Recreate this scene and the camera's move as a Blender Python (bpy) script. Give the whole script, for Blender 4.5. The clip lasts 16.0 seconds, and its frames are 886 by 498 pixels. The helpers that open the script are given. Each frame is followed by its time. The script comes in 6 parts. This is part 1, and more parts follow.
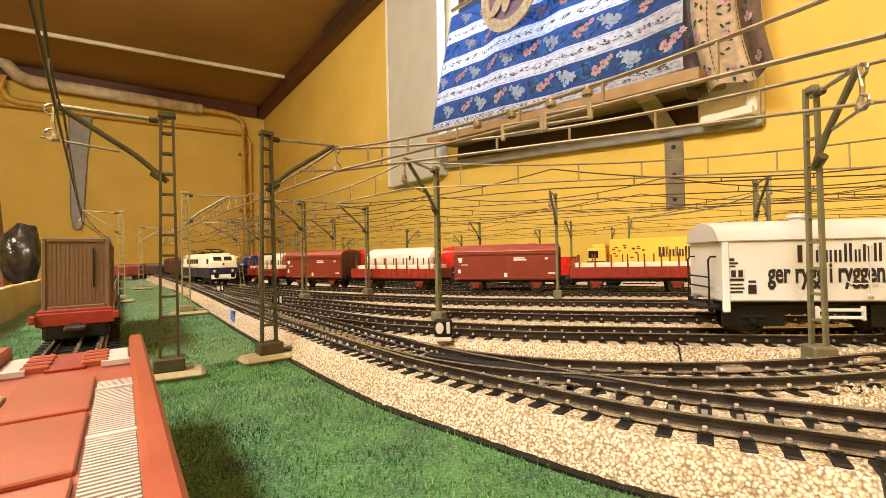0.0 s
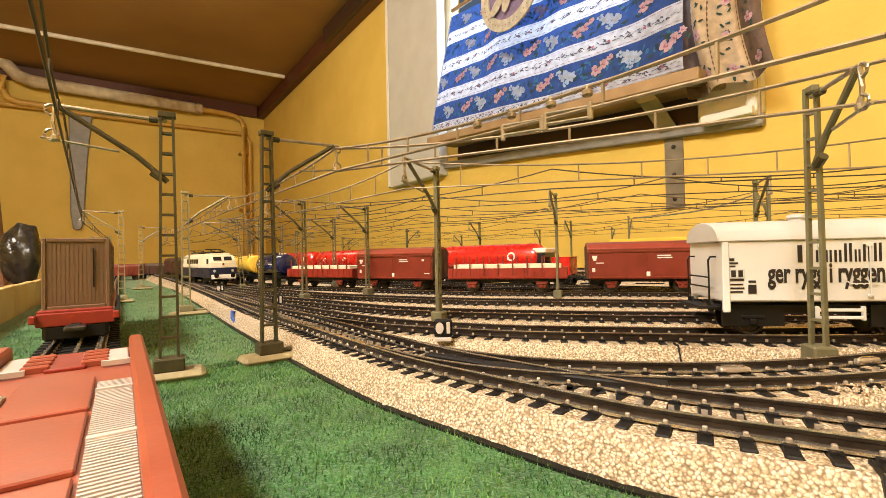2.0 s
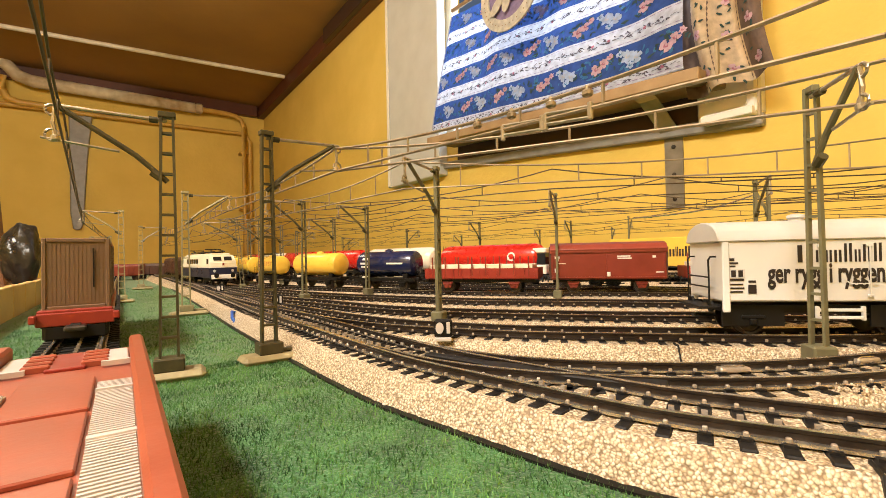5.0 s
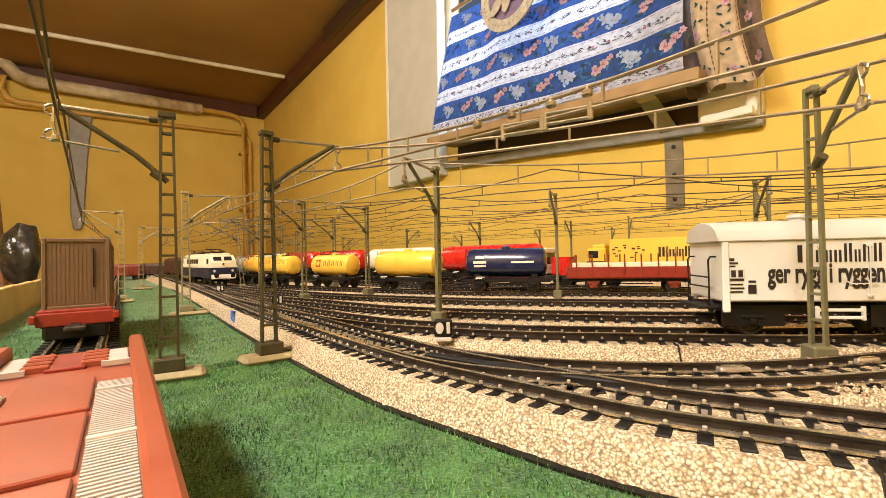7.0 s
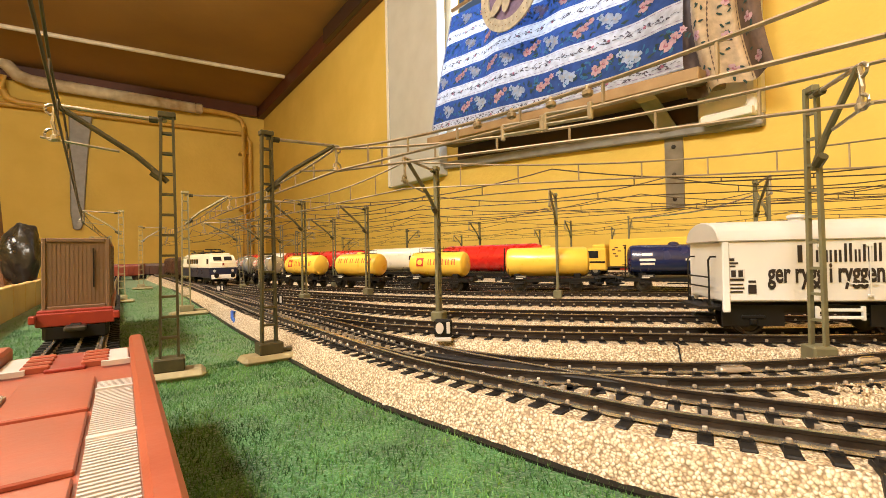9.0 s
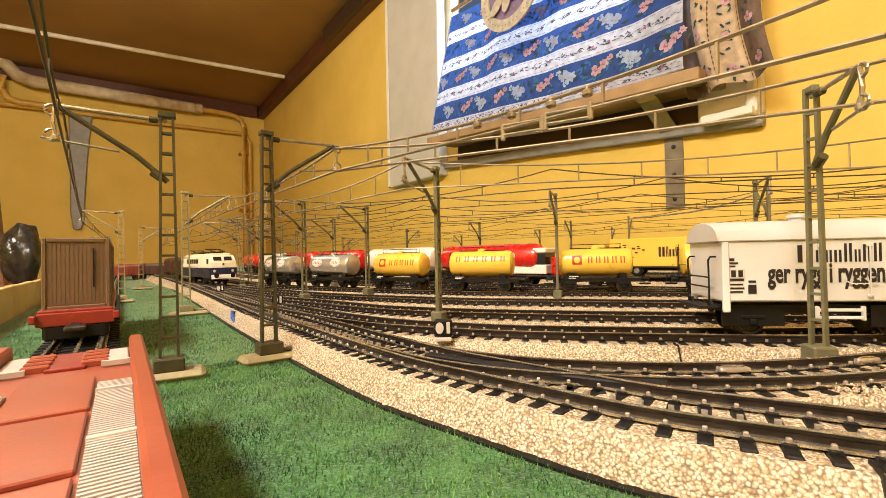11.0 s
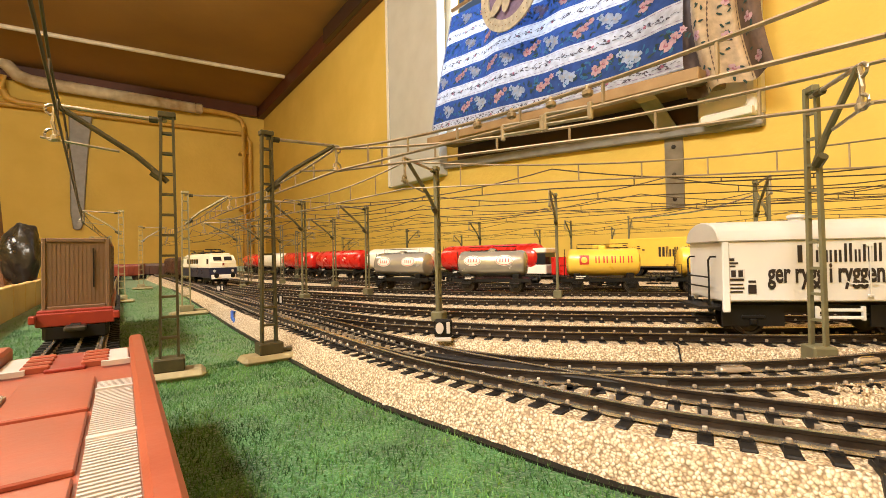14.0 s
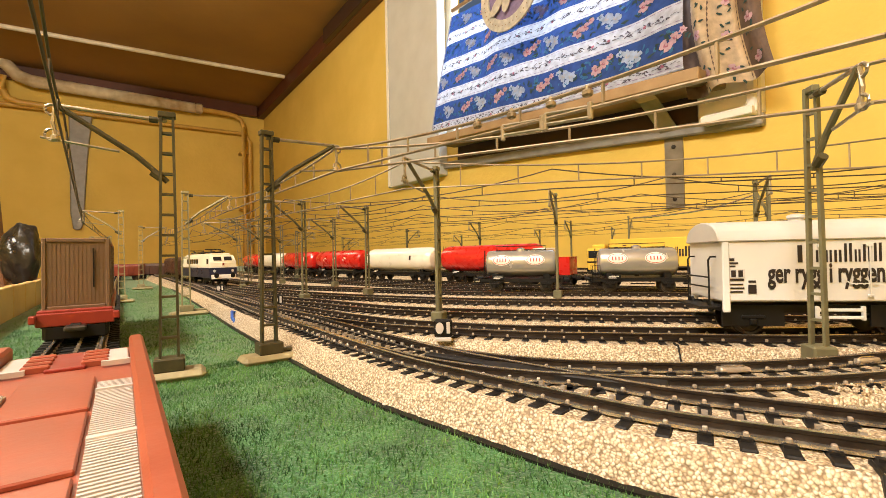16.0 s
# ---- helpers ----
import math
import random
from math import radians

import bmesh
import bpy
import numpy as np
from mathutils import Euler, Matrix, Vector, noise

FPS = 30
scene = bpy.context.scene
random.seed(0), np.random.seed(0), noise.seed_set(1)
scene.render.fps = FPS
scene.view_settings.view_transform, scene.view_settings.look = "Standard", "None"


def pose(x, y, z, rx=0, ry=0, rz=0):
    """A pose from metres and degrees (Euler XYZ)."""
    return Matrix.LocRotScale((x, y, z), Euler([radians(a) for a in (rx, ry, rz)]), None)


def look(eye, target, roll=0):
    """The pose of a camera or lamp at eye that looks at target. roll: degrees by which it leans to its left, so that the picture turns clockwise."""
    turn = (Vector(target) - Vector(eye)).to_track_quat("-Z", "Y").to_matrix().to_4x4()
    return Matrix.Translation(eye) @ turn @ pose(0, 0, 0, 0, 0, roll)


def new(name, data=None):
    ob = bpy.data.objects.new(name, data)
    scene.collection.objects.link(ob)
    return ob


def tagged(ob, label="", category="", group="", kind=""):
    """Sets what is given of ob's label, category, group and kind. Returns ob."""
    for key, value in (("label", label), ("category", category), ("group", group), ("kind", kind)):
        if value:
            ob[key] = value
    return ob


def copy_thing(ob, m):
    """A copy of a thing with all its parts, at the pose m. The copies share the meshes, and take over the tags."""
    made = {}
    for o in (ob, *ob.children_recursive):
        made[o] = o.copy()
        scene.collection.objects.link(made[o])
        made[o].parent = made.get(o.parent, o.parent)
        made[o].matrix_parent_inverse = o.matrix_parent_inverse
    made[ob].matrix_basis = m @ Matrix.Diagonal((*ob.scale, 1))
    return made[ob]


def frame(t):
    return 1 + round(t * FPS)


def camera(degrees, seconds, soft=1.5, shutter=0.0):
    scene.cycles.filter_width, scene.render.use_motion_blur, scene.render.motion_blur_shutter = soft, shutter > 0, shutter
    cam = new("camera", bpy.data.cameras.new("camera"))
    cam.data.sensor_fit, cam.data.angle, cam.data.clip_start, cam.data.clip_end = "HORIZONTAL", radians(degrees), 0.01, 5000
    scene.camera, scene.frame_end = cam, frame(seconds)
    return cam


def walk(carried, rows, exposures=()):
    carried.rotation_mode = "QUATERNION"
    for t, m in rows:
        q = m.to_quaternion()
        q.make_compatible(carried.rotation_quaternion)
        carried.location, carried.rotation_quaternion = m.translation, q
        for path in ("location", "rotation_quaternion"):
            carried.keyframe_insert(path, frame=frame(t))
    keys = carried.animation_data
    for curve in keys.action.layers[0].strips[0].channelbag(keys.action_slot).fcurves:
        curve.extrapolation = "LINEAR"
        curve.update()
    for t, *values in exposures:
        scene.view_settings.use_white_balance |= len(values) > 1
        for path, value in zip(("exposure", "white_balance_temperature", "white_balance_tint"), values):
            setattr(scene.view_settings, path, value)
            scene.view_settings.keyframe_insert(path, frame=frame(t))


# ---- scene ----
cam = camera(90, 16.0, soft=0.6)
EYE = (0.0, 0.0, 0.0465)
SIDE, TILT = radians(36.0), radians(0.8)
AIM = (math.sin(SIDE) * math.cos(TILT), math.cos(SIDE) * math.cos(TILT), EYE[2] + math.sin(TILT))
walk(cam, [(0.0, look(EYE, AIM, -1.15)), (16.0, look(EYE, AIM, -1.15))], exposures=[(0.0, -0.32), (16.0, -0.32)])

# ---- light: one warm ceiling lamp over the layout, a weak sky behind the curtain ----
world = bpy.data.worlds.new("world")
scene.world = world
world.use_nodes = True
wn = world.node_tree.nodes
sky = wn.new("ShaderNodeTexSky")
sky.sky_type = "NISHITA"
sky.sun_disc = False
sky.sun_elevation, sky.sun_rotation = radians(25), radians(90)
wn["Background"].inputs["Strength"].default_value = 0.05
world.node_tree.links.new(sky.outputs[0], wn["Background"].inputs[0])


def area_lamp(name, m, sx, sy, watts, colour):
    data = bpy.data.lights.new(name, "AREA")
    data.shape, data.size, data.size_y, data.energy, data.color = "RECTANGLE", sx, sy, watts, colour
    ob = new(name, data)
    ob.matrix_world = m
    return ob


LAMPS = ((-0.78, -0.12, 1.22), (-0.22, 2.00, 1.24))
for p, watts, tint in zip(LAMPS, (66, 7.5), ((1.0, 0.94, 0.85), (1.0, 0.86, 0.60))):
    for k in (-0.3, 0.0, 0.3):
        data = bpy.data.lights.new("ceiling_lamp_light", "POINT")
        data.energy, data.color, data.shadow_soft_size = watts, tint, 0.11
        new("ceiling_lamp_light", data).location = (p[0], p[1] + k, p[2] - 0.055)
area_lamp("window_daylight", look((1.20, 1.05, 0.84), (0.0, 1.05, 0.80)), 1.0, 0.66, 14, (0.72, 0.85, 1.0))


# ---- materials ----
def shader(name):
    m = bpy.data.materials.new(name)
    m.use_nodes = True
    return m, m.node_tree.nodes, m.node_tree.links, m.node_tree.nodes["Principled BSDF"]


def rgb(c):
    return (c[0], c[1], c[2], 1)


def stuff_mat(name, a, b=None, scale=400.0, rough=0.6, metal=0.0, bump=0.0, bump_scale=None, detail=4.0, lo=0.35, hi=0.65, spread=0.0, coat=0.0, depth=0.0005, spec=0.5):
    """A painted or natural surface: two colours mixed by noise at two scales, with gloss variation and fine relief."""
    m, n, l, p = shader(name)
    b = b or tuple(v * 0.8 for v in a)
    geo = n.new("ShaderNodeNewGeometry")
    tex = n.new("ShaderNodeTexNoise")
    tex.inputs["Scale"].default_value, tex.inputs["Detail"].default_value = scale, detail
    big = n.new("ShaderNodeTexNoise")
    big.inputs["Scale"].default_value, big.inputs["Detail"].default_value = scale * 0.13, 2
    for t in (tex, big):
        l.new(geo.outputs["Position"], t.inputs["Vector"])
    add = n.new("ShaderNodeMath")
    add.operation = "MULTIPLY_ADD"
    l.new(tex.outputs["Fac"], add.inputs[0])
    add.inputs[1].default_value = 0.6
    half = n.new("ShaderNodeMath")
    half.operation = "MULTIPLY"
    l.new(big.outputs["Fac"], half.inputs[0])
    half.inputs[1].default_value = 0.4
    l.new(half.outputs[0], add.inputs[2])
    ramp = n.new("ShaderNodeValToRGB")
    ramp.color_ramp.elements[0].position, ramp.color_ramp.elements[1].position = lo, hi
    ramp.color_ramp.elements[0].color, ramp.color_ramp.elements[1].color = rgb(b), rgb(a)
    l.new(add.outputs[0], ramp.inputs["Fac"])
    out = ramp.outputs["Color"]
    if spread:
        info = n.new("ShaderNodeObjectInfo")
        hsv = n.new("ShaderNodeHueSaturation")
        mr = n.new("ShaderNodeMapRange")
        mr.inputs["To Min"].default_value, mr.inputs["To Max"].default_value = 1 - spread, 1 + spread
        l.new(info.outputs["Random"], mr.inputs["Value"])
        l.new(mr.outputs[0], hsv.inputs["Value"])
        l.new(out, hsv.inputs["Color"])
        out = hsv.outputs["Color"]
    l.new(out, p.inputs["Base Color"])
    rr = n.new("ShaderNodeMapRange")
    rr.inputs["To Min"].default_value, rr.inputs["To Max"].default_value = max(rough - 0.1, 0.03), min(rough + 0.1, 1)
    l.new(tex.outputs["Fac"], rr.inputs["Value"])
    l.new(rr.outputs[0], p.inputs["Roughness"])
    p.inputs["Metallic"].default_value = metal
    p.inputs["Specular IOR Level"].default_value = spec
    p.inputs["Coat Weight"].default_value = coat
    if bump:
        bt = n.new("ShaderNodeTexNoise")
        bt.inputs["Scale"].default_value, bt.inputs["Detail"].default_value = bump_scale or scale * 2, 5
        l.new(geo.outputs["Position"], bt.inputs["Vector"])
        bn = n.new("ShaderNodeBump")
        bn.inputs["Strength"].default_value, bn.inputs["Distance"].default_value = bump, depth
        l.new(bt.outputs["Fac"], bn.inputs["Height"])
        l.new(bn.outputs["Normal"], p.inputs["Normal"])
    return m


WALL = stuff_mat("yellow_wall_paint", (0.79, 0.565, 0.135), (0.67, 0.455, 0.08), 5, 0.75, bump=0.6, bump_scale=34, depth=0.004, lo=0.3, hi=0.7)
CEIL = stuff_mat("brown_fibreboard", (0.34, 0.185, 0.045), (0.27, 0.14, 0.035), 4, 0.8, bump=0.2, bump_scale=120, depth=0.002)
BEAM = stuff_mat("brown_painted_beam", (0.115, 0.032, 0.012), (0.07, 0.02, 0.008), 14, 0.5, bump=0.2, bump_scale=90, depth=0.002)
# Paint of the dark beam board; also colours the shade strip under the shelf.
BEAM_DARK = stuff_mat("dark_beam_paint_and_gap_shade", (0.05, 0.022, 0.01), (0.035, 0.016, 0.008), 14, 0.5)
WHITE_WOOD = stuff_mat("white_gloss_woodwork", (0.80, 0.76, 0.68), (0.72, 0.68, 0.60), 12, 0.4, bump=0.15, bump_scale=40, depth=0.002)
# Greyer copy of the white woodwork, with the shade on the casing painted in.
WHITE_SHADED = stuff_mat("shaded_white_woodwork", (0.58, 0.58, 0.55), (0.50, 0.50, 0.47), 12, 0.45, bump=0.15, bump_scale=40, depth=0.002)
PIPE = stuff_mat("yellow_painted_pipe", (0.68, 0.42, 0.08), (0.52, 0.28, 0.05), 18, 0.45, bump=0.25, bump_scale=70, depth=0.002)
LAGGING = stuff_mat("dirty_pipe_lagging", (0.72, 0.62, 0.44), (0.36, 0.24, 0.11), 14, 0.8, bump=0.5, bump_scale=60, depth=0.004)
STRIP = stuff_mat("pale_conduit_paint", (0.80, 0.72, 0.58), (0.62, 0.52, 0.38), 20, 0.5)
GREY_PAINT = stuff_mat("grey_worn_paint", (0.30, 0.28, 0.25), (0.20, 0.18, 0.16), 25, 0.45, bump=0.2, bump_scale=120, depth=0.001)
SHELF = stuff_mat("raw_board", (0.40, 0.27, 0.14), (0.28, 0.17, 0.08), 22, 0.7, bump=0.3, bump_scale=90, depth=0.002)
STEEL = stuff_mat("galvanised_strap", (0.34, 0.31, 0.27), (0.24, 0.22, 0.19), 40, 0.4, metal=0.7)
PINE = stuff_mat("pine_board", (0.64, 0.45, 0.17), (0.50, 0.33, 0.11), 30, 0.6, bump=0.2, bump_scale=200, depth=0.001)
BLACK_BAG = stuff_mat("black_plastic_sack", (0.03, 0.027, 0.022), (0.012, 0.011, 0.01), 30, 0.3, bump=0.6, bump_scale=30, depth=0.01)
BROWN_WOOD = stuff_mat("brown_stained_post", (0.22, 0.09, 0.03), (0.14, 0.05, 0.018), 20, 0.5)
FLOOR = stuff_mat("grey_floor", (0.25, 0.22, 0.18), (0.18, 0.15, 0.12), 6, 0.7)

SLEEPER = stuff_mat("black_plastic_sleeper", (0.012, 0.010, 0.009), (0.006, 0.005, 0.005), 500, 0.5, spread=0.2, spec=0.25)
RAIL = stuff_mat("dark_bronzed_rail", (0.040, 0.029, 0.022), (0.020, 0.014, 0.011), 300, 0.35, metal=0.4, spec=0.3)
# Worn metal of the rail heads, and the painted highlight on rail feet.
RAIL_TOP = stuff_mat("worn_head_and_foot_glint", (0.78, 0.72, 0.62), (0.42, 0.36, 0.29), 300, 0.24, metal=0.85)
CLIP = stuff_mat("bright_rail_clip", (0.62, 0.54, 0.44), (0.40, 0.33, 0.26), 600, 0.35, metal=0.6)
MAST = stuff_mat("olive_mast_plastic", (0.075, 0.064, 0.030), (0.045, 0.038, 0.019), 300, 0.4, spec=0.3)
MAST_GREY = stuff_mat("grey_green_mast_paint", (0.155, 0.145, 0.080), (0.11, 0.10, 0.058), 300, 0.4)
MAST_PALE = stuff_mat("pale_khaki_mast_paint", (0.30, 0.27, 0.15), (0.21, 0.185, 0.10), 300, 0.4)
MAST_BASE = stuff_mat("tan_mast_foot", (0.36, 0.31, 0.17), (0.26, 0.21, 0.11), 250, 0.5)
ARM = stuff_mat("silver_grey_tube", (0.46, 0.41, 0.32), (0.30, 0.26, 0.19), 300, 0.32, metal=0.6)
BRIGHT = stuff_mat("wire_glint_silver", (0.80, 0.80, 0.82), (0.66, 0.66, 0.68), 200, 0.2, metal=0.9)
# Brighter copy of the wire metal: the near spans' blurred brightness is painted in.
WIRE_NEAR = stuff_mat("near_wire_painted_bright", (0.36, 0.29, 0.20), (0.22, 0.17, 0.11), 200, 0.38, metal=0.5)
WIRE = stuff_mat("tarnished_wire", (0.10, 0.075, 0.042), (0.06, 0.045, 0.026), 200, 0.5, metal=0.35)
RED_BROWN = stuff_mat("red_brown_wagon_paint", (0.20, 0.027, 0.014), (0.16, 0.021, 0.011), 120, 0.42)
RED_ROOF = stuff_mat("red_brown_roof_paint", (0.26, 0.045, 0.026), (0.21, 0.034, 0.020), 120, 0.35)
RED_TANK = stuff_mat("bright_red_tank_paint", (0.55, 0.018, 0.012), (0.48, 0.014, 0.010), 90, 0.28, coat=0.3)
RED_DECK = stuff_mat("red_plastic_deck", (0.35, 0.085, 0.045), (0.25, 0.052, 0.027), 110, 0.33, bump=0.15, bump_scale=900, depth=0.0002)
RED_FRAME = stuff_mat("red_wagon_frame", (0.27, 0.026, 0.015), (0.21, 0.019, 0.011), 160, 0.4)
WHITE_TANK = stuff_mat("ivory_tank_paint", (0.78, 0.74, 0.64), (0.70, 0.66, 0.56), 90, 0.3, coat=0.3)
YELLOW_TANK = stuff_mat("yellow_tank_paint", (0.80, 0.54, 0.075), (0.74, 0.48, 0.06), 90, 0.3, coat=0.3)
BLUE_TANK = stuff_mat("dark_blue_tank_paint", (0.008, 0.015, 0.070), (0.006, 0.012, 0.055), 90, 0.25, coat=0.4)
SILVER_TANK = stuff_mat("silver_tank_paint", (0.47, 0.46, 0.43), (0.445, 0.435, 0.405), 90, 0.24, metal=0.6, coat=0.2)
CREAM = stuff_mat("cream_paint", (0.78, 0.73, 0.60), (0.72, 0.66, 0.48), 120, 0.35)
NAVY = stuff_mat("navy_paint", (0.014, 0.018, 0.05), (0.010, 0.013, 0.036), 120, 0.3)
CHASSIS = stuff_mat("black_underframe", (0.009, 0.008, 0.0075), (0.005, 0.0045, 0.004), 300, 0.5, spec=0.25)
WHEEL = stuff_mat("dark_wheel_metal", (0.09, 0.08, 0.07), (0.035, 0.03, 0.027), 200, 0.4, metal=0.8)
REEFER = stuff_mat("white_wagon_plastic", (0.67, 0.665, 0.66), (0.62, 0.615, 0.61), 100, 0.4)
REEFER_ROOF = stuff_mat("pale_grey_roof", (0.56, 0.55, 0.54), (0.50, 0.49, 0.48), 100, 0.4)
PRINT = stuff_mat("black_print", (0.02, 0.012, 0.014), (0.014, 0.009, 0.010), 200, 0.45)
PRINT_WHITE = stuff_mat("white_print", (0.78, 0.74, 0.68), (0.70, 0.66, 0.60), 200, 0.5)
PRINT_RED = stuff_mat("red_print", (0.50, 0.03, 0.02), (0.42, 0.025, 0.018), 200, 0.45)
CONTAINER = stuff_mat("grey_brown_container_paint", (0.165, 0.098, 0.058), (0.135, 0.078, 0.044), 140, 0.5)
BRONZE_TARP = stuff_mat("ochre_truck_tarpaulin", (0.78, 0.50, 0.06), (0.70, 0.44, 0.05), 90, 0.5)
GLASS_DARK = stuff_mat("dark_window_glazing", (0.02, 0.022, 0.025), (0.015, 0.016, 0.018), 100, 0.1)
BLUE_CABLE = stuff_mat("blue_cable_sheath", (0.03, 0.10, 0.42), (0.025, 0.08, 0.34), 100, 0.35)
WHITE_PLASTIC = stuff_mat("white_insert", (0.58, 0.54, 0.51), (0.46, 0.42, 0.39), 150, 0.4)
BROWN_WAGON = stuff_mat("dark_brown_wagon_paint", (0.075, 0.03, 0.018), (0.05, 0.02, 0.012), 150, 0.45)


def grass_mat():
    m, n, l, p = shader("green_flock_mat")
    geo = n.new("ShaderNodeNewGeometry")
    fine = n.new("ShaderNodeTexNoise")
    fine.inputs["Scale"].default_value, fine.inputs["Detail"].default_value = 900, 3
    big = n.new("ShaderNodeTexNoise")
    big.inputs["Scale"].default_value, big.inputs["Detail"].default_value = 70, 4
    for t in (fine, big):
        l.new(geo.outputs["Position"], t.inputs["Vector"])
    mix = n.new("ShaderNodeMath")
    mix.operation = "MULTIPLY_ADD"
    l.new(fine.outputs["Fac"], mix.inputs[0])
    mix.inputs[1].default_value = 0.5
    h = n.new("ShaderNodeMath")
    h.operation = "MULTIPLY"
    h.inputs[1].default_value = 0.5
    l.new(big.outputs["Fac"], h.inputs[0])
    l.new(h.outputs[0], mix.inputs[2])
    r = n.new("ShaderNodeValToRGB")
    e = r.color_ramp.elements
    e[0].position, e[0].color = 0.38, (0.006, 0.050, 0.014, 1)
    e[1].position, e[1].color = 0.62, (0.05, 0.20, 0.05, 1)
    mid = e.new(0.5)
    mid.color = (0.035, 0.135, 0.03, 1)
    l.new(mix.outputs[0], r.inputs["Fac"])
    l.new(r.outputs["Color"], p.inputs["Base Color"])
    p.inputs["Roughness"].default_value = 0.9
    p.inputs["Sheen Weight"].default_value = 0.3
    b = n.new("ShaderNodeBump")
    b.inputs["Strength"].default_value, b.inputs["Distance"].default_value = 0.9, 0.0012
    l.new(mix.outputs[0], b.inputs["Height"])
    l.new(b.outputs["Normal"], p.inputs["Normal"])
    return m


GRASS = grass_mat()


def gravel_mat():
    """Cream and brown rounded pebbles under a millimetre across."""
    m, n, l, p = shader("gravel_foam_bed")
    geo = n.new("ShaderNodeNewGeometry")
    wob = n.new("ShaderNodeTexNoise")
    wob.inputs["Scale"].default_value = 500
    l.new(geo.outputs["Position"], wob.inputs["Vector"])
    mixv = n.new("ShaderNodeVectorMath")
    mixv.operation = "MULTIPLY_ADD"
    l.new(wob.outputs["Color"], mixv.inputs[0])
    mixv.inputs[1].default_value = (0.0008, 0.0008, 0.0008)
    l.new(geo.outputs["Position"], mixv.inputs[2])
    cell = n.new("ShaderNodeTexVoronoi")
    cell.inputs["Scale"].default_value = 1450
    l.new(mixv.outputs[0], cell.inputs["Vector"])
    sep = n.new("ShaderNodeSeparateColor")
    l.new(cell.outputs["Color"], sep.inputs[0])
    tone = n.new("ShaderNodeValToRGB")
    e = tone.color_ramp.elements
    e[0].position, e[0].color = 0.0, (0.40, 0.30, 0.18, 1)
    e[1].position, e[1].color = 1.0, (0.82, 0.72, 0.56, 1)
    k = e.new(0.4)
    k.color = (0.62, 0.50, 0.34, 1)
    l.new(sep.outputs[0], tone.inputs["Fac"])
    gap = n.new("ShaderNodeMapRange")
    gap.inputs["From Min"].default_value, gap.inputs["From Max"].default_value = 0.75, 0.35
    l.new(cell.outputs["Distance"], gap.inputs["Value"])
    mix = n.new("ShaderNodeMix")
    mix.data_type = "RGBA"
    l.new(gap.outputs[0], mix.inputs["Factor"])
    mix.inputs["A"].default_value = (0.24, 0.17, 0.10, 1)
    l.new(tone.outputs["Color"], mix.inputs["B"])
    l.new(mix.outputs["Result"], p.inputs["Base Color"])
    p.inputs["Roughness"].default_value = 0.5
    b = n.new("ShaderNodeBump")
    b.invert = True
    b.inputs["Strength"].default_value, b.inputs["Distance"].default_value = 0.8, 0.0006
    l.new(cell.outputs["Distance"], b.inputs["Height"])
    l.new(b.outputs["Normal"], p.inputs["Normal"])
    return m


BALLAST = gravel_mat()


def fibre_mat():
    m, n, l, p = shader("grass_fibre")
    geo = n.new("ShaderNodeNewGeometry")
    big = n.new("ShaderNodeTexNoise")
    big.inputs["Scale"].default_value, big.inputs["Detail"].default_value = 60, 3
    l.new(geo.outputs["Position"], big.inputs["Vector"])
    add = n.new("ShaderNodeMath")
    add.operation = "MULTIPLY_ADD"
    l.new(geo.outputs["Random Per Island"], add.inputs[0])
    add.inputs[1].default_value = 0.45
    sub = n.new("ShaderNodeMath")
    sub.operation = "MULTIPLY_ADD"
    l.new(big.outputs["Fac"], sub.inputs[0])
    sub.inputs[1].default_value, sub.inputs[2].default_value = 1.7, -0.58
    l.new(sub.outputs[0], add.inputs[2])
    r = n.new("ShaderNodeValToRGB")
    e = r.color_ramp.elements
    e[0].position, e[0].color = 0.12, (0.008, 0.046, 0.010, 1)
    e[1].position, e[1].color = 0.95, (0.19, 0.38, 0.10, 1)
    k = e.new(0.5)
    k.color = (0.070, 0.195, 0.045, 1)
    l.new(add.outputs[0], r.inputs["Fac"])
    l.new(r.outputs["Color"], p.inputs["Base Color"])
    p.inputs["Roughness"].default_value = 0.6
    return m


FIBRE = fibre_mat()


# ---- mesh helpers ----
def part(name, bm, material, parent=None, label=""):
    me = bpy.data.meshes.new(name)
    bm.to_mesh(me)
    bm.free()
    me.materials.append(material)
    ob = new(name, me)
    ob.parent = parent
    if label:
        ob["label"] = label
    return ob


def smooth(ob, angle=40):
    ob.data.shade_smooth()
    ob.data.set_sharp_from_angle(angle=radians(angle))
    return ob


def bevelled(bm, width, segments=1):
    bmesh.ops.bevel(bm, geom=list(bm.edges), offset=width, segments=segments, affect="EDGES", clamp_overlap=True)
    return bm


def box(c, s, bevel=0.0, bm=None, turn=None):
    """A box with centre c and size s, joined to bm."""
    one = bmesh.new()
    bmesh.ops.create_cube(one, size=1.0, matrix=Matrix.Translation(c) @ (turn or Matrix()) @ Matrix.Diagonal((*s, 1)))
    if bevel:
        bevelled(one, bevel)
    return join(bm, one)


def join(bm, one):
    if bm is None:
        return one
    me = bpy.data.meshes.new("tmp")
    one.to_mesh(me)
    one.free()
    bm.from_mesh(me)
    bpy.data.meshes.remove(me)
    return bm


